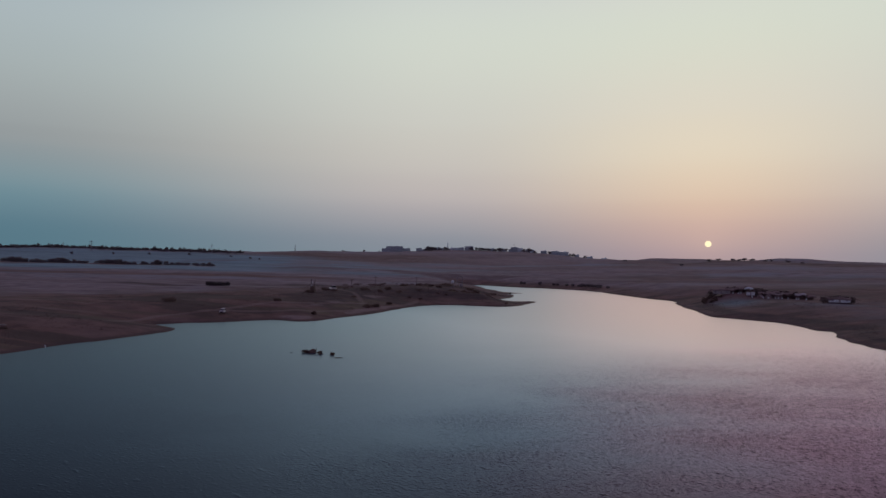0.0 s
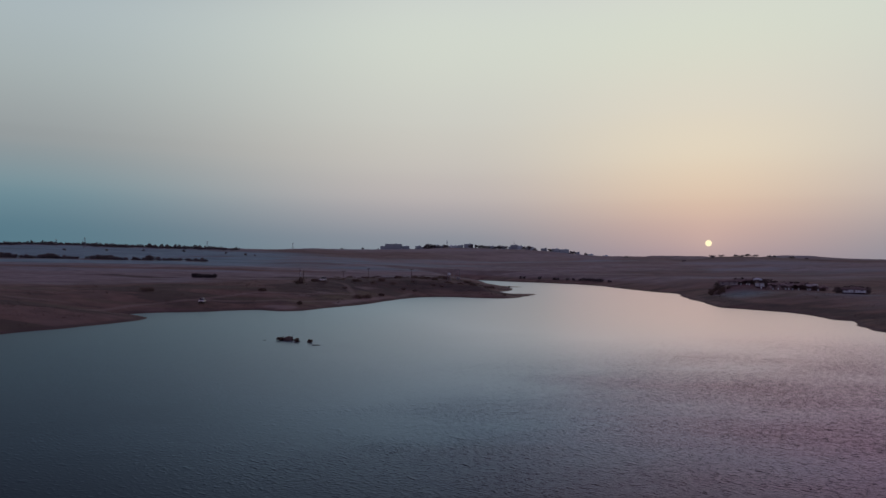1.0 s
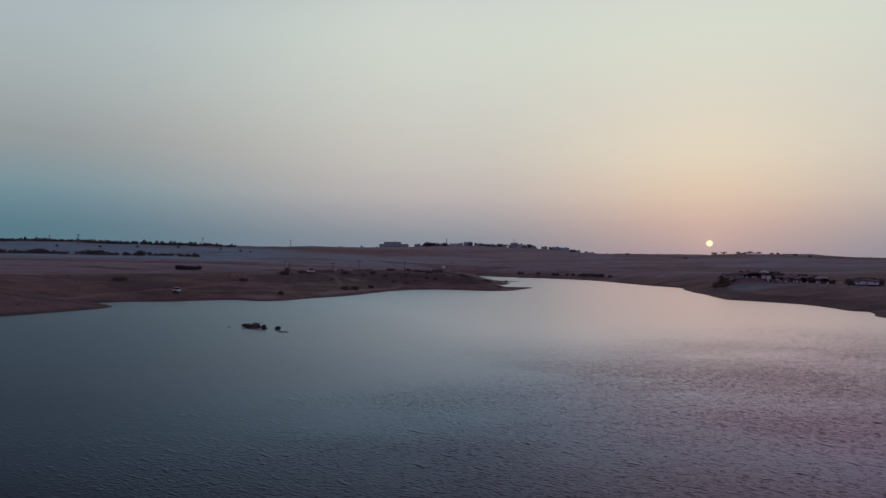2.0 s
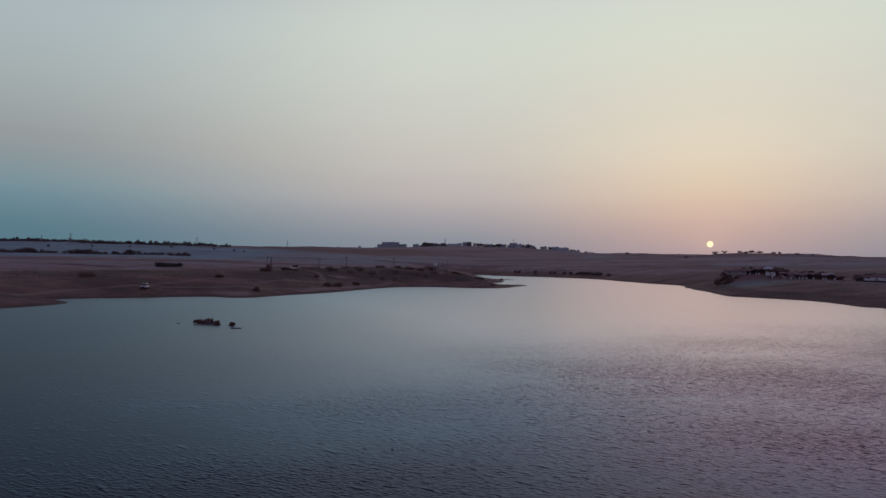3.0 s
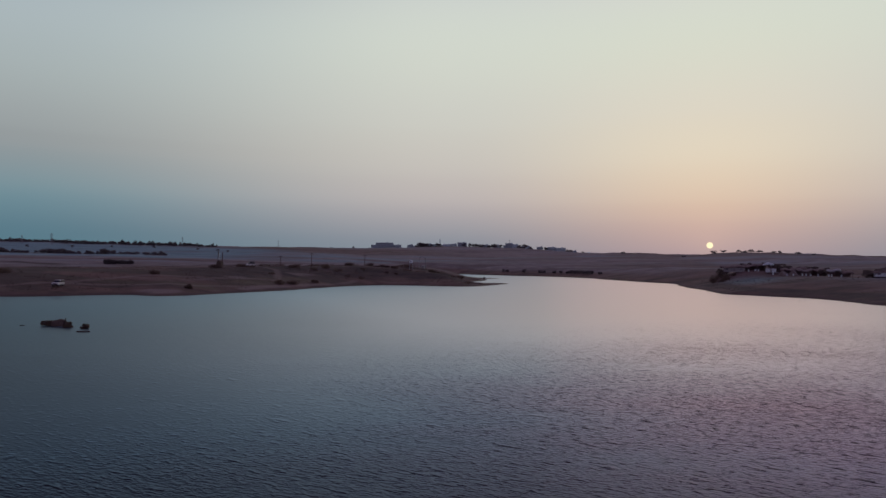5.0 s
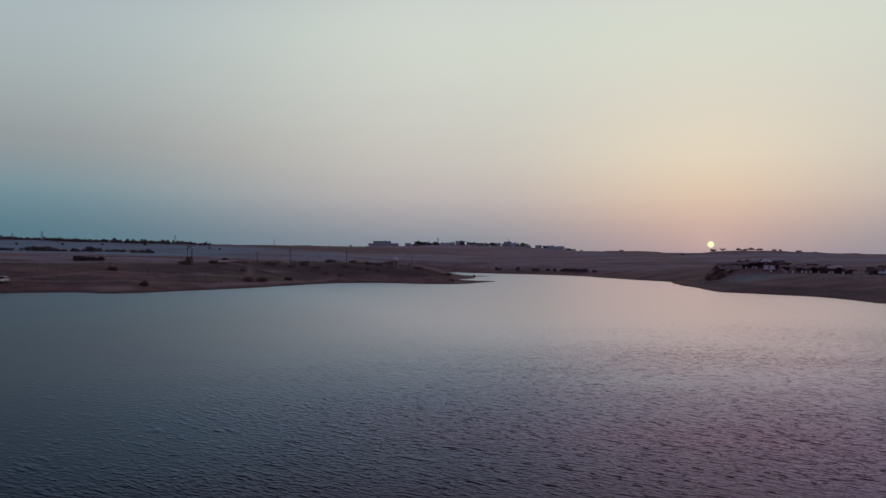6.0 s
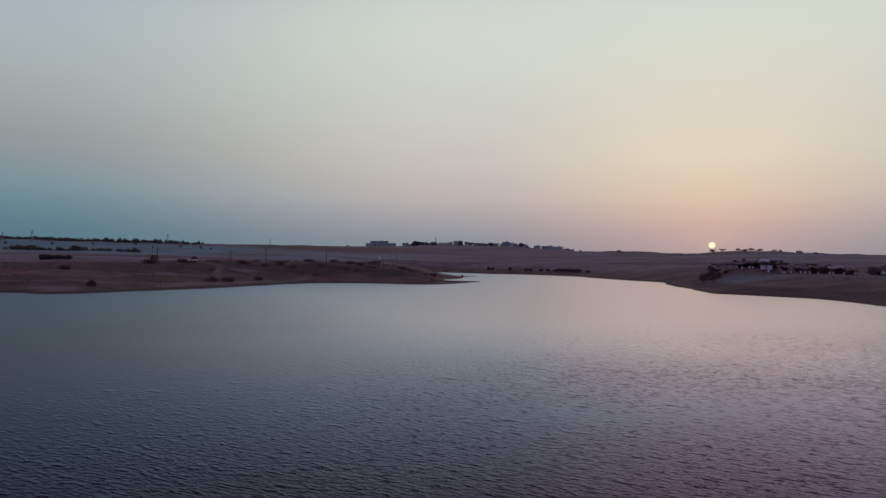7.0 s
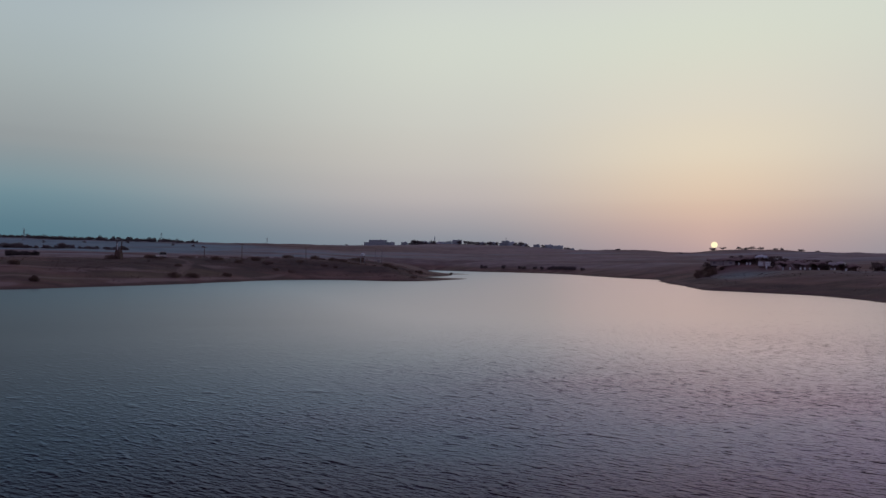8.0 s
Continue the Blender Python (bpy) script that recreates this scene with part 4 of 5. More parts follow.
def shelter(m, w, d, h, label, roof=None, seed=0, name="shade_shelter", back=None):
    """A shade roof on posts with sagging, ragged edges."""
    rng = random.Random(seed)
    ob = thing(name, m, label, "shelter", "camp shelters")
    for x in (-w / 2 + 0.2, 0, w / 2 - 0.2):
        for y in (-d / 2 + 0.2, d / 2 - 0.2):
            link("post", rod(bmesh.new(), (x, y, -0.5), (x + rng.uniform(-0.05, 0.05), y, h), 0.08, 0.06, 7), M_WOOD, ob)
    bm = bmesh.new()
    bmesh.ops.create_grid(bm, x_segments=14, y_segments=8, size=0.5)
    for v in bm.verts:
        x, y = v.co.x * (w + 0.7), v.co.y * (d + 0.7)
        ridge = 0.45 * (1 - abs(v.co.y) * 2) + 0.22 * math.sin(v.co.x * 7 + seed)
        edge = max(abs(v.co.x), abs(v.co.y)) > 0.49
        v.co = Vector((x + rng.uniform(-0.08, 0.08), y + rng.uniform(-0.08, 0.08), h + ridge + rng.uniform(-0.12, 0.12) - (rng.uniform(0.1, 0.7) if edge else 0)))
    bmesh.ops.recalc_face_normals(bm, faces=bm.faces[:])
    bmesh.ops.solidify(bm, geom=bm.faces[:], thickness=0.16)
    link("roof", bm, roof or M_THATCH, ob)
    if back:
        link("back_wall", box(bmesh.new(), -w / 2, w / 2, d / 2 - 0.3, d / 2 - 0.22, -0.2, h * 0.96, 0.01), back, ob, "hanging cloth back wall")
    return ob


def drum(x, y, label="pale plastic drum standing before a shelter"):
    ob = thing("drum", at(x, y), label, "drum", "camp drums")
    bm = bmesh.new()
    rod(bm, (0, 0, -0.1), (0, 0, 0.95), 0.32, 0.32, 14)
    rod(bm, (0, 0, 0.3), (0, 0, 0.36), 0.345, 0.345, 14)
    rod(bm, (0, 0, 0.62), (0, 0, 0.68), 0.345, 0.345, 14)
    link("barrel", bm, M_TARP, ob)
    link("lid", rod(bmesh.new(), (0, 0, 0.95), (0, 0, 1.0), 0.27, 0.25, 14), M_PLASTIC, ob)


CAMP = -22      # how the camp is turned
shelter(at(152.9, 394.6, CAMP), 12.2, 4.2, 3.0, "long dark thatched roof over a pale caravan", seed=13)
caravan(at(152.5, 394.4, CAMP), 9.2, "long pale caravan with a dark flat roof", high=2.6)
shelter(at(164.1, 393.2, CAMP + 7), 5.0, 4.2, 2.6, "dark thatched shade shelter beside the caravan", seed=1, back=M_CANVAS)
shelter(at(159.4, 393.8, CAMP), 5.0, 4.2, 2.3, "dark thatched shade roof against the caravan", seed=11, back=M_THATCH)
shelter(at(176.0, 381.5, CAMP), 6.4, 4.6, 3.0, "tall dark thatched shelter under the acacias", seed=12, back=M_THATCH)
caravan(at(163.0, 379.9, CAMP - 6), 4.2, "short white caravan with a white tarpaulin", M_TARP, 2.3)
shelter(at(164.0, 384.5, CAMP - 10), 3.6, 3.0, 3.7, "white tarpaulin stretched over tall posts", M_TARP, 2, "tarpaulin_canopy")
shelter(at(170.1, 379.9, CAMP + 13), 5.6, 4.4, 2.4, "low dark thatched shelter with open sides", seed=3, back=M_CANVAS)
shelter(at(174.4, 373.7, CAMP - 4), 5.0, 3.8, 2.3, "low faded canvas roof with open sides", M_CANVAS, 4, back=M_CANVAS)
shelter(at(181.1, 376.5, CAMP + 7), 5.2, 4.2, 2.5, "dark thatched shelter beside a faded tent", seed=5, back=M_THATCH)
shelter(at(185.8, 370.8, CAMP - 10), 4.6, 4.0, 2.6, "pale canvas tent roof on short posts", M_PLASTIC, 6, "canvas_tent", M_THATCH)
shelter(at(190.1, 368.4, CAMP + 13), 3.6, 3.2, 1.8, "small dark thatched lean-to at the camp's end", seed=7, back=M_THATCH)
caravan(at(185.8, 333.7, CAMP + 2), 9.2, "pale walled caravan under dark spreading trees", M_TARP, 2.0)
shelter(at(186.2, 334.8, CAMP + 2), 9.8, 4.2, 2.6, "long dark thatched roof over a pale caravan", seed=8, back=M_THATCH)


def ridge_tent(m, length, width, high, label):
    """A small ridge tent with sagging sides and an open flap."""
    ob = thing("tent", m, label, "tent", "camp tents")
    bm = bmesh.new()
    rows_t = []
    for i in range(7):
        u = i / 6 - 0.5
        sag = 0.12 * (1 - (2 * u) ** 2)
        rows_t.append([bm.verts.new((u * length, v * width / 2, (high - sag) * (1 - abs(v)) ** 0.85 - 0.05)) for v in (-1, -0.62, -0.3, 0, 0.3, 0.62, 1)])
    for r0, r1 in zip(rows_t, rows_t[1:]):
        for k in range(6):
            bm.faces.new((r0[k], r1[k], r1[k + 1], r0[k + 1]))
    for row in (rows_t[0], rows_t[-1]):
        bm.faces.new(row)
    bmesh.ops.recalc_face_normals(bm, faces=bm.faces[:])
    link("canvas", bm, M_CANVAS, ob, "grey sagging canvas")
    link("ridge_pole", rod(bmesh.new(), (-length / 2 - 0.2, 0, high - 0.03), (length / 2 + 0.2, 0, high - 0.03), 0.05, 0.05, 7), M_WOOD, ob)
    link("flap", box(bmesh.new(), -length / 2 - 0.05, -length / 2 - 0.01, -0.5, 0.5, 0.0, high * 0.55, 0.01), M_THATCH, ob, "dark open flap")
    return ob


ridge_tent(at(170.6, 374.6, CAMP + 70), 4.2, 4.6, 2.5, "grey ridge tent pitched before the shelters")
ridge_tent(at(166.8, 376.6, CAMP + 60), 3.0, 3.4, 1.9, "small grey ridge tent beside a larger one")
for i, (x, y) in enumerate([(169.3, 372.5), (172.6, 371.2), (174.0, 370.9), (175.6, 370.3), (179.2, 371.1), (182.4, 368.4), (183.3, 367.9), (159.7, 388.2), (162.3, 376.4), (160.7, 387.4), (157.2, 389.6), (186.4, 366.0), (167.2, 373.6)]):
    drum(x, y)
for i, (x, y, h, sp) in enumerate([(168.2, 388.9, 4.8, 3.0), (173.9, 385.1, 5.0, 3.3), (178.2, 382.3, 4.4, 2.8), (158.7, 399.5, 3.6, 3.2), (148.5, 398.0, 3.8, 3.2), (171.0, 386.5, 5.0, 3.6), (183.5, 381.8, 4.0, 2.6), (182.4, 336.5, 4.3, 3.6), (186.8, 337.5, 4.6, 3.8), (191.2, 337.0, 4.2, 3.4), (166.4, 395.2, 4.2, 3.0), (170.2, 391.8, 3.9, 3.2), (175.8, 388.0, 4.4, 3.4), (180.4, 384.6, 4.2, 3.2), (187.0, 379.4, 3.8, 3.0), (162.6, 397.6, 3.8, 2.8)]):
    tree("acacia_tree", at(x, y, 70 * i), 140 + i, h, sp, "umbrella", 0.4, "dark acacia tree with a flat crown by the camp", "tree", "camp trees", mat=M_THORNLEAF, count=115)
for i, (x, y, h, sp) in enumerate([(167.6, 387.0, 4.4, 2.4), (170.8, 384.4, 4.2, 2.5), (173.8, 379.2, 3.6, 2.2), (178.0, 378.2, 3.8, 2.4), (182.6, 374.6, 3.4, 2.2), (158.6, 396.4, 3.6, 2.2), (147.2, 396.6, 3.2, 2.4), (188.6, 371.6, 3.2, 2.2), (192.6, 335.4, 3.8, 2.4), (180.2, 337.2, 3.6, 2.4)]):
    tree("thorn_tree", at(x, y, 50 * i), 340 + i, h, sp, "round", 0.36, "dark bushy thorn tree crowding the camp shelters", "tree", "thorn trees in the camp", mat=M_THORNLEAF, count=90, clumps=14)
for i, (x, y, w, h) in enumerate([(142.5, 391.3, 4.6, 2.2), (139.2, 385.6, 4.2, 1.9), (145.9, 394.2, 4.4, 2.4), (144.4, 381.8, 3.6, 1.5), (149.7, 388.0, 3.0, 1.2), (198.7, 305.6, 3.0, 1.4), (182.0, 288.5, 2.6, 1.2), (190.6, 285.6, 2.6, 1.3),
                                  (146.6, 388.6, 4.2, 1.8), (141.0, 378.4, 3.4, 1.5), (137.8, 380.2, 3.6, 1.6), (166.2, 389.6, 3.4, 2.4), (172.4, 382.8, 3.2, 2.3), (178.6, 379.2, 3.4, 2.4), (184.2, 375.0, 3.4, 2.2), (188.4, 372.4, 3.2, 2.2), (168.8, 384.6, 3.2, 2.2), (157.0, 395.6, 3.4, 2.5)]):
    bush("bush", at(x, y, 70 * i), 160 + i, w, h, 0.3, "dark scrubby bush on the bank below the camp" if i < 11 else "dark dense bush growing between the camp shelters", "bush", "camp bushes", mat=M_THORNLEAF if i >= 11 else None, count=80, clumps=11)


# ---- far trees, hedges and towers ----
def far_tree_set(specs):
    return [tree("tree", pose(0, 0, 0), sd, h, sp, "round", 0.80, lab, "tree", "trees on the far plain", mat=M_FARLEAF, count=48, clumps=13) for sd, h, sp, lab in specs]


protos = far_tree_set([(201, 7.0, 4.0, "dark spreading tree in a long tree belt"), (202, 8.6, 4.4, "tall dark rounded tree in a long tree belt"), (203, 5.8, 4.2, "low dark broad tree in a long tree belt")])
rng = random.Random(17)
first = [True, True, True]


def plant(k, x, y, size):
    m = at(x, y, rng.uniform(0, 360)) @ Matrix.Diagonal((size, size, size * rng.uniform(0.9, 1.1), 1))
    if first[k]:
        first[k] = False
        protos[k].matrix_basis = m
    else:
        c1 = copy_thing(protos[k], m)
        c1.matrix_basis = m


def grove(name, places, label):
    """A far wood of many trees as one mesh, grown from the three kinds."""
    pts, polys, mats, base = [], [], [], 0
    for k, m in places:
        for ob in protos[k].children:
            n = len(ob.data.vertices)
            co = np.empty(n * 3)
            ob.data.vertices.foreach_get("co", co)
            mm = np.array(m)
            pts.append(co.reshape(-1, 3) @ mm[:3, :3].T + mm[:3, 3])
            slot = 0 if ob.name.startswith("crown") else 1
            for p in ob.data.polygons:
                polys.append([base + v for v in p.vertices])
                mats.append(slot)
            base += n
    me = bpy.data.meshes.new(name)
    me.from_pydata(np.concatenate(pts).tolist(), [], polys)
    me.materials.append(M_FARLEAF)
    me.materials.append(M_BARK)
    me.polygons.foreach_set("material_index", mats)
    return tagged(new(name, me), label, "woods", kind="stuff")


belt = []
for i in range(520):       # the belt along the skyline
    u = i / 519
    x = -930 + u * 560 + rng.uniform(-3, 3)
    y = 1158 - 18 * u + rng.uniform(-14, 14) - (rng.uniform(0, 26) if i % 3 == 1 else 0)
    k = rng.choice((0, 0, 2, 2, 1))
    size = (rng.uniform(0.56, 0.76) if i % 5 else rng.uniform(0.78, 0.98)) * (1.0 if u < 0.93 else 0.8)
    belt.append((k, at(x, y, rng.uniform(0, 360)) @ Matrix.Diagonal((size, size, size * rng.uniform(0.9, 1.1), 1))))
grove("tree_belt", belt, "long dark belt of trees along the far plain")
for u in (0.07, 0.2, 0.235, 0.72, 0.775, 0.8, 0.86, 0.875):
    plant(1, -930 + u * 560, 1150, 0.98)
for lo, hi, count in ((-520, -412, 62), (-402, -330, 46), (-322, -268, 18)):       # a hedge of low trees on the nearer plain
    for i in range(count):
        x = lo + (hi - lo) * (i + rng.random()) / count
        plant(rng.choice((0, 2, 2)), x, 735 + rng.uniform(-7, 7) - 0.06 * (x + 320), rng.uniform(0.50, 0.90) * (0.85 + 0.45 * max(0.0, math.sin(x * 0.11))))
for x, y, sz in ((-575, 985, 0.7), (-520, 1000, 0.6), (-470, 1010, 0.6), (-405, 1000, 0.7), (-335, 980, 0.6), (-300, 960, 0.6), (-285, 955, 0.5), (-330, 1895, 1.3), (-270, 1890, 1.2), (-225, 1870, 0.7)):
    plant(0, x, y, sz)

for i, (x, y, h, sp) in enumerate([(337.3, 1032.2, 5.5, 4), (404.2, 1103.3, 9.0, 6.5), (418.1, 1099.9, 7.0, 5.5), (434.6, 1084.2, 8.5, 5.5), (447.6, 1092.9, 7.0, 5.0), (460.6, 1103.3, 8.5, 7.0), (472.8, 1103.3, 8.0, 6.5), (496.2, 1108.5, 6.5, 5.0), (504.9, 1106.8, 8.0, 3.0), (530.9, 1103.3, 7.5, 6.0), (551.7, 1099.9, 4.5, 4), (263.6, 1084.2, 6.0, 4.5)]):
    tree("acacia_tree", at(x, y, 47 * i), 240 + i, 0.56 * h, 0.85 * sp, "umbrella" if i % 3 != 1 else "round", 0.7, "dark flat-topped acacia tree on the ridge", "tree", "acacias on the ridge", mat=M_FARLEAF, count=60)


def lattice_tower(m, high, wide, arms, label):
    ob = thing("lattice_tower", m, label, "tower", "lattice towers")
    for sx in (-1, 1):
        for sy in (-1, 1):
            link("leg", rod(bmesh.new(), (sx * wide / 2, sy * wide / 2, -1), (sx * 0.3, sy * 0.3, high), 0.18, 0.12, 5), M_STEEL, ob)
    br = bmesh.new()
    n = 7
    for i in range(n):
        z0, z1 = high * i / n, high * (i + 1) / n
        w0, w1 = (wide / 2) * (1 - i / n) + 0.3 * i / n, (wide / 2) * (1 - (i + 1) / n) + 0.3 * (i + 1) / n
        for a in range(4):
            ca, sa = ((-1, -1), (1, -1), (1, 1), (-1, 1))[a], ((1, -1), (1, 1), (-1, 1), (-1, -1))[a]
            rod(br, (ca[0] * w0, ca[1] * w0, z0), (sa[0] * w1, sa[1] * w1, z1), 0.08, 0.08, 4)
    link("bracing", br, M_STEEL, ob)
    for z in arms:
        link("crossarm", rod(bmesh.new(), (-wide * 0.8, 0, z), (wide * 0.8, 0, z), 0.14, 0.14, 5), M_STEEL, ob)
    return ob


lattice_tower(at(-585.4, 1056.3, 20), 17, 3.6, (13.0, 15.5), "slim grey lattice power tower above the tree belt")
lattice_tower(at(-642.8, 1075.7, 20), 12, 2.6, (10.5,), "slim grey lattice power tower above the tree belt")
lattice_tower(at(-419.2, 1129.2, 20), 14, 3.0, (12.0,), "slim grey lattice power tower above the tree belt")
lattice_tower(at(-383.3, 1556.9, 20), 16, 3.2, (14.0,), "thin grey lattice mast on the distant plain")
lattice_tower(at(154.2, 1931.1, 20), 26, 2.6, (), "tall thin grey mast among the town houses")


# ---- the town on the ridge ----
def house(x, y, w, d, h, turn=0.0, mat=None, label="", storey=3.2, annex=False):
    ob = thing("house", at(x, y, turn), label or "pale flat-roofed house in the distant town", "house", "town houses")
    wl = bmesh.new()
    box(wl, -w / 2, w / 2, -d / 2, d / 2, -2.5, h, 0.0)
    if annex:
        box(wl, -w / 2 - w * 0.28, -w / 2 + 0.02, -d / 2 + 0.6, d / 2 - 0.6, -2.5, h * 0.62)
    wall = link("wall", wl, mat or M_PLASTER, ob)
    pr = bmesh.new()
    for a, b1, c1, d1 in ((-w / 2 - 0.1, w / 2 + 0.1, -d / 2 - 0.1, -d / 2 + 0.25), (-w / 2 - 0.1, w / 2 + 0.1, d / 2 - 0.25, d / 2 + 0.1), (-w / 2 - 0.1, -w / 2 + 0.25, -d / 2 + 0.25, d / 2 - 0.25), (w / 2 - 0.25, w / 2 + 0.1, -d / 2 + 0.25, d / 2 - 0.25)):
        box(pr, a, b1, c1, d1, h, h + 0.9)
    link("parapet", pr, mat or M_PLASTER, ob)
    link("stair_house", box(bmesh.new(), w * 0.1, w * 0.1 + min(3.5, w * 0.3), -1.5, 1.8, h, h + 2.4), mat or M_PLASTER, ob)
    rows_w, cols = max(1, int(h // storey)), max(2, int(w // 4.0))
    for r in range(rows_w):
        for c1 in range(cols):
            xx, zz = -w / 2 + (c1 + 0.5) * w / cols, r * storey + 1.1
            if r == 0 and c1 == cols // 2:
                link("door", box(bmesh.new(), xx - 0.6, xx + 0.6, -d / 2 - 0.06, -d / 2 + 0.05, 0.0, 2.2), M_WOOD, ob, "dark wooden door")
                continue
            wf = link("window", box(bmesh.new(), xx - 0.75, xx + 0.75, -d / 2 - 0.06, -d / 2 + 0.05, zz, zz + 1.4), M_SHUTTER, ob, "dark framed window")
            link("pane", box(bmesh.new(), xx - 0.65, xx + 0.65, -d / 2 - 0.075, -d / 2 - 0.055, zz + 0.1, zz + 1.3), M_FARGLASS, wf)
    return ob


house(-177, 1820, 44, 22, 13.5, 0, M_PLASTER2, "large sand-coloured block standing above the town", annex=True)
house(-146, 1825, 22, 14, 8.0, 5, M_PLASTER2, "low sand-coloured house beside the large block")
TOWN = [(-112.3, 1839.3, 14, 10, 8.0), (-99.8, 1850.9, 9, 9, 6.0), (-63.0, 1844.1, 16, 12, 8.5), (-49.5, 1853.8, 12, 10, 6.5), (-13.7, 1839.3, 14, 10, 6.5), (2.7, 1847.0, 15, 11, 7.0),
        (24.0, 1829.6, 24, 12, 10.5), (85.9, 1839.3, 16, 12, 7.0), (114.9, 1849.0, 18, 12, 7.5), (147.8, 1844.1, 20, 14, 11.5), (163.2, 1839.3, 14, 12, 9.0), (190.3, 1844.1, 22, 12, 7.5),
        (225.1, 1819.9, 15, 10, 6.0), (254.1, 1810.3, 20, 12, 8.5), (275.4, 1802.5, 24, 12, 8.0), (308.3, 1790.9, 12, 10, 6.0), (339.2, 1771.6, 14, 10, 5.0), (373.1, 1752.2, 12, 9, 4.5)]
rng = random.Random(23)
for i, (x, y, w, d, h) in enumerate(TOWN):
    house(x, y, w, d, h, rng.uniform(-20, 20), M_PLASTER if i % 3 else M_PLASTER2, "pale flat-roofed plaster house in the distant town" if i % 3 else "sand-coloured flat-roofed house in the distant town", annex=i % 4 == 1)

ob = thing("mosque", at(-30.2, 1850.9), "small white mosque with one slender minaret", "mosque")
link("hall", box(bmesh.new(), -2, 16, -6, 6, -2.5, 6.5), M_TARP, ob, "white plastered prayer hall")
dm = bmesh.new()
bmesh.ops.create_uvsphere(dm, u_segments=20, v_segments=12, radius=3.4, matrix=pose(7, 0, 6.6))
link("dome", dm, M_TARP, ob, "white round dome", True)
mn = bmesh.new()
rod(mn, (-4.2, 0, -2.5), (-4.2, 0, 17), 1.25, 1.05, 12)
sh = link("minaret", mn, M_PLASTER, ob, "slender minaret shaft")
link("balcony", rod(bmesh.new(), (-4.2, 0, 16.4), (-4.2, 0, 17.4), 1.75, 1.9, 12), M_PLASTER, sh)
tp = bmesh.new()
rod(tp, (-4.2, 0, 17.4), (-4.2, 0, 20.5), 0.85, 0.8, 10)
rod(tp, (-4.2, 0, 20.5), (-4.2, 0, 24.0), 0.95, 0.05, 10)
link("spire", tp, M_PLASTER, sh)
for i, (x, y, sz) in enumerate([(-91.1, 1834.4, 1.35), (-84.3, 1832.5, 1.5), (-76.6, 1834.4, 1.4), (-68.8, 1835.4, 1.2), (-57.2, 1829.6, 0.95), (-39.8, 1829.6, 1.15), (-34.0, 1831.5, 1.2), (44.3, 1827.7, 0.95), (53.0, 1827.7, 1.0), (61.7, 1825.7, 1.0), (70.4, 1827.7, 0.95), (78.2, 1825.7, 0.95), (95.6, 1827.7, 0.95), (103.3, 1827.7, 1.1), (109.1, 1829.6, 1.1), (124.6, 1829.6, 0.9), (172.9, 1819.9, 1.1), (184.5, 1800.6, 1.2), (201.9, 1824.8, 0.9), (238.7, 1800.6, 0.9), (290.9, 1786.1, 0.95), (298.6, 1784.2, 0.9), (325.7, 1771.6, 0.8), (29.8, 1818.0, 1.0)]):
    plant(0 if i % 2 else 2, x, y, 1.75 * sz)

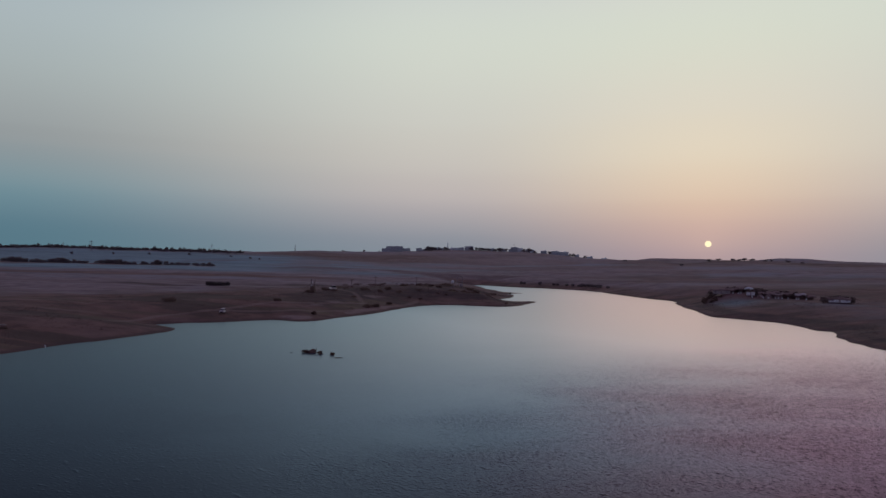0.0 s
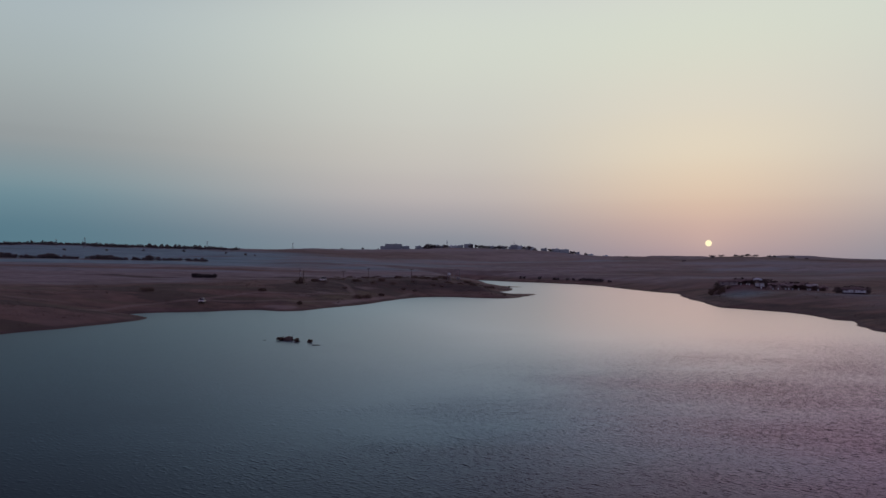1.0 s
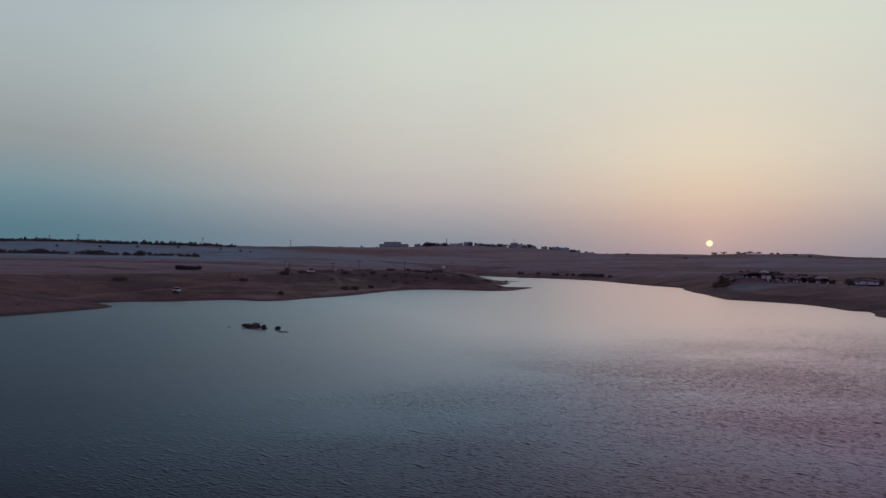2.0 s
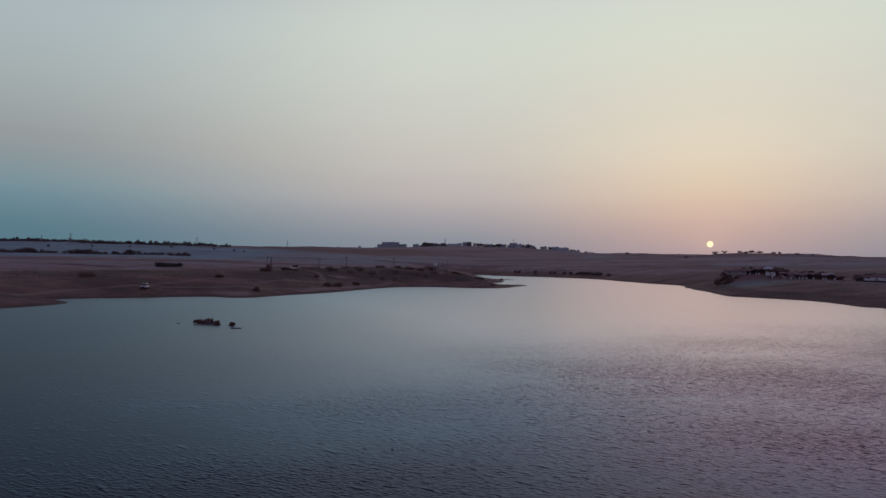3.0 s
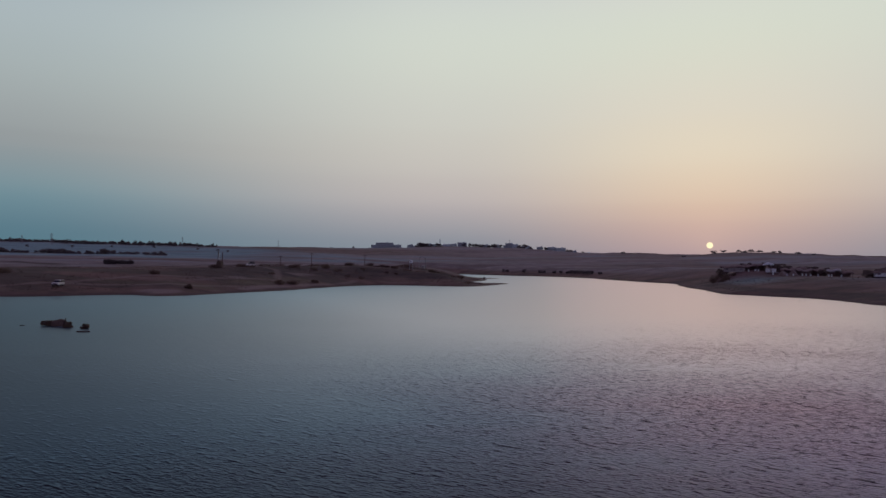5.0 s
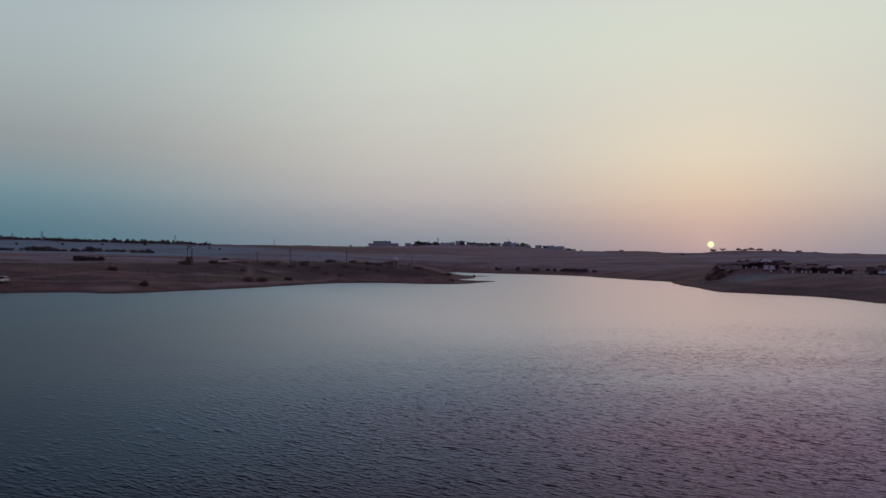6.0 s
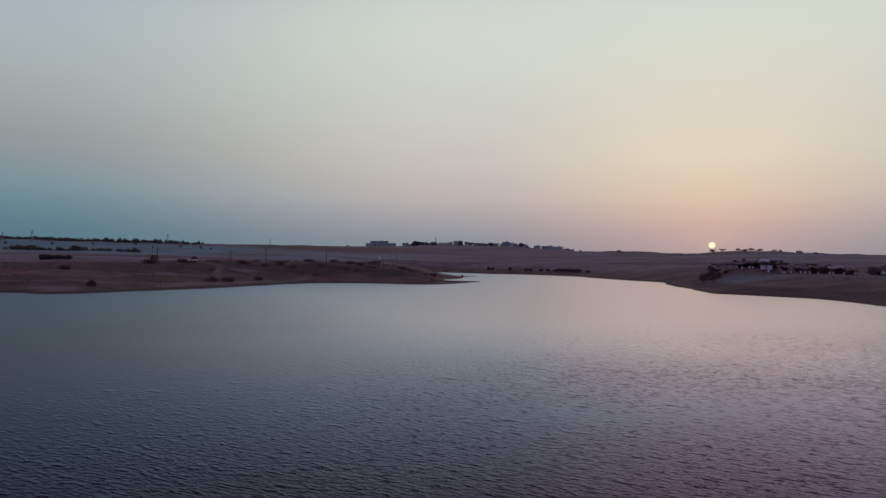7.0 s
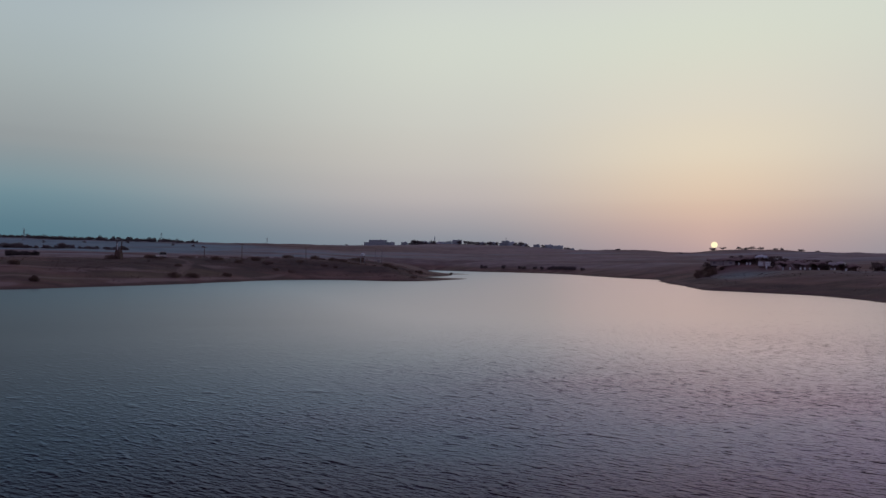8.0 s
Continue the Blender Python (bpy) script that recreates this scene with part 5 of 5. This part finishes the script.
# ---- stones, clods and tufts on the banks ----
rng = np.random.default_rng(4)
verts, faces = [], []
px, py = rng.uniform(-165, 90, 26000), rng.uniform(150, 480, 26000)
extra_x, extra_y = rng.uniform(118, 235, 9000), rng.uniform(190, 470, 9000)
px, py = np.concatenate([px, extra_x]), np.concatenate([py, extra_y])
di = inland(px, py)
keep = (di > 1.2) & (di < 85) & (rng.random(px.shape) < np.clip(1.1 - di / 90, 0.12, 1) * 0.55)
px, py = px[keep], py[keep]
pz = land(px, py)
for x, y, z in zip(px, py, pz):
    r = 0.05 + 0.17 * rng.random() ** 3
    k0 = len(verts)
    a = rng.uniform(0, 6.28, 5)
    for i in range(5):
        t = i * 1.2566 + 0.3 * math.sin(a[i])
        verts.append((x + r * math.cos(t) * (0.7 + 0.5 * math.sin(a[i]) ** 2), y + r * math.sin(t) * (0.7 + 0.5 * math.cos(a[i]) ** 2), z - 0.05))
    verts.append((x + 0.2 * r * math.sin(a[0]), y + 0.2 * r * math.cos(a[1]), z + r * (0.55 + 0.4 * math.sin(a[2]) ** 2)))
    for i in range(5):
        faces.append((k0 + i, k0 + (i + 1) % 5, k0 + 5))
me = bpy.data.meshes.new("bank_stones")
me.from_pydata(verts, [], faces)
me.materials.append(M_STONE)
tagged(new("bank_stones", me), "scattered brown stones and clods on the lake banks", "stones", kind="stuff")

# ---- dry tufts of scrub on the banks ----
rng = np.random.default_rng(8)
verts, faces = [], []
px, py = rng.uniform(-165, 60, 40000), rng.uniform(170, 480, 40000)
ex, ey = rng.uniform(118, 235, 9000), rng.uniform(190, 460, 9000)
px, py = np.concatenate([px, ex]), np.concatenate([py, ey])
di = inland(px, py)
clump = fuzz(px, py, 26.0, 9.1) + 0.5 * fuzz(px, py, 7.0, 4.4)
keep = (di > 5) & (di < 95) & (clump + 0.25 * rng.random(px.shape) > 0.16)
px, py = px[keep], py[keep]
pz = land(px, py)
for x, y, z in zip(px, py, pz):
    h = 0.06 + 0.16 * rng.random() ** 2
    for _ in range(6):
        a, r, w = rng.uniform(0, 6.28), h * rng.uniform(0.3, 1.1), 0.10 + 0.10 * rng.random()
        ca, sa = math.cos(a), math.sin(a)
        k0 = len(verts)
        verts += [(x - sa * w, y + ca * w, z - 0.04), (x + sa * w, y - ca * w, z - 0.04), (x + ca * r, y + sa * r, z + h * rng.uniform(0.6, 1.1))]
        faces.append((k0, k0 + 1, k0 + 2))
me = bpy.data.meshes.new("scrub_tufts")
me.from_pydata(verts, [], faces)
me.materials.append(M_TUFT)
tagged(new("scrub_tufts", me), "dry brown tufts of scrub on the banks", "scrub", kind="stuff")
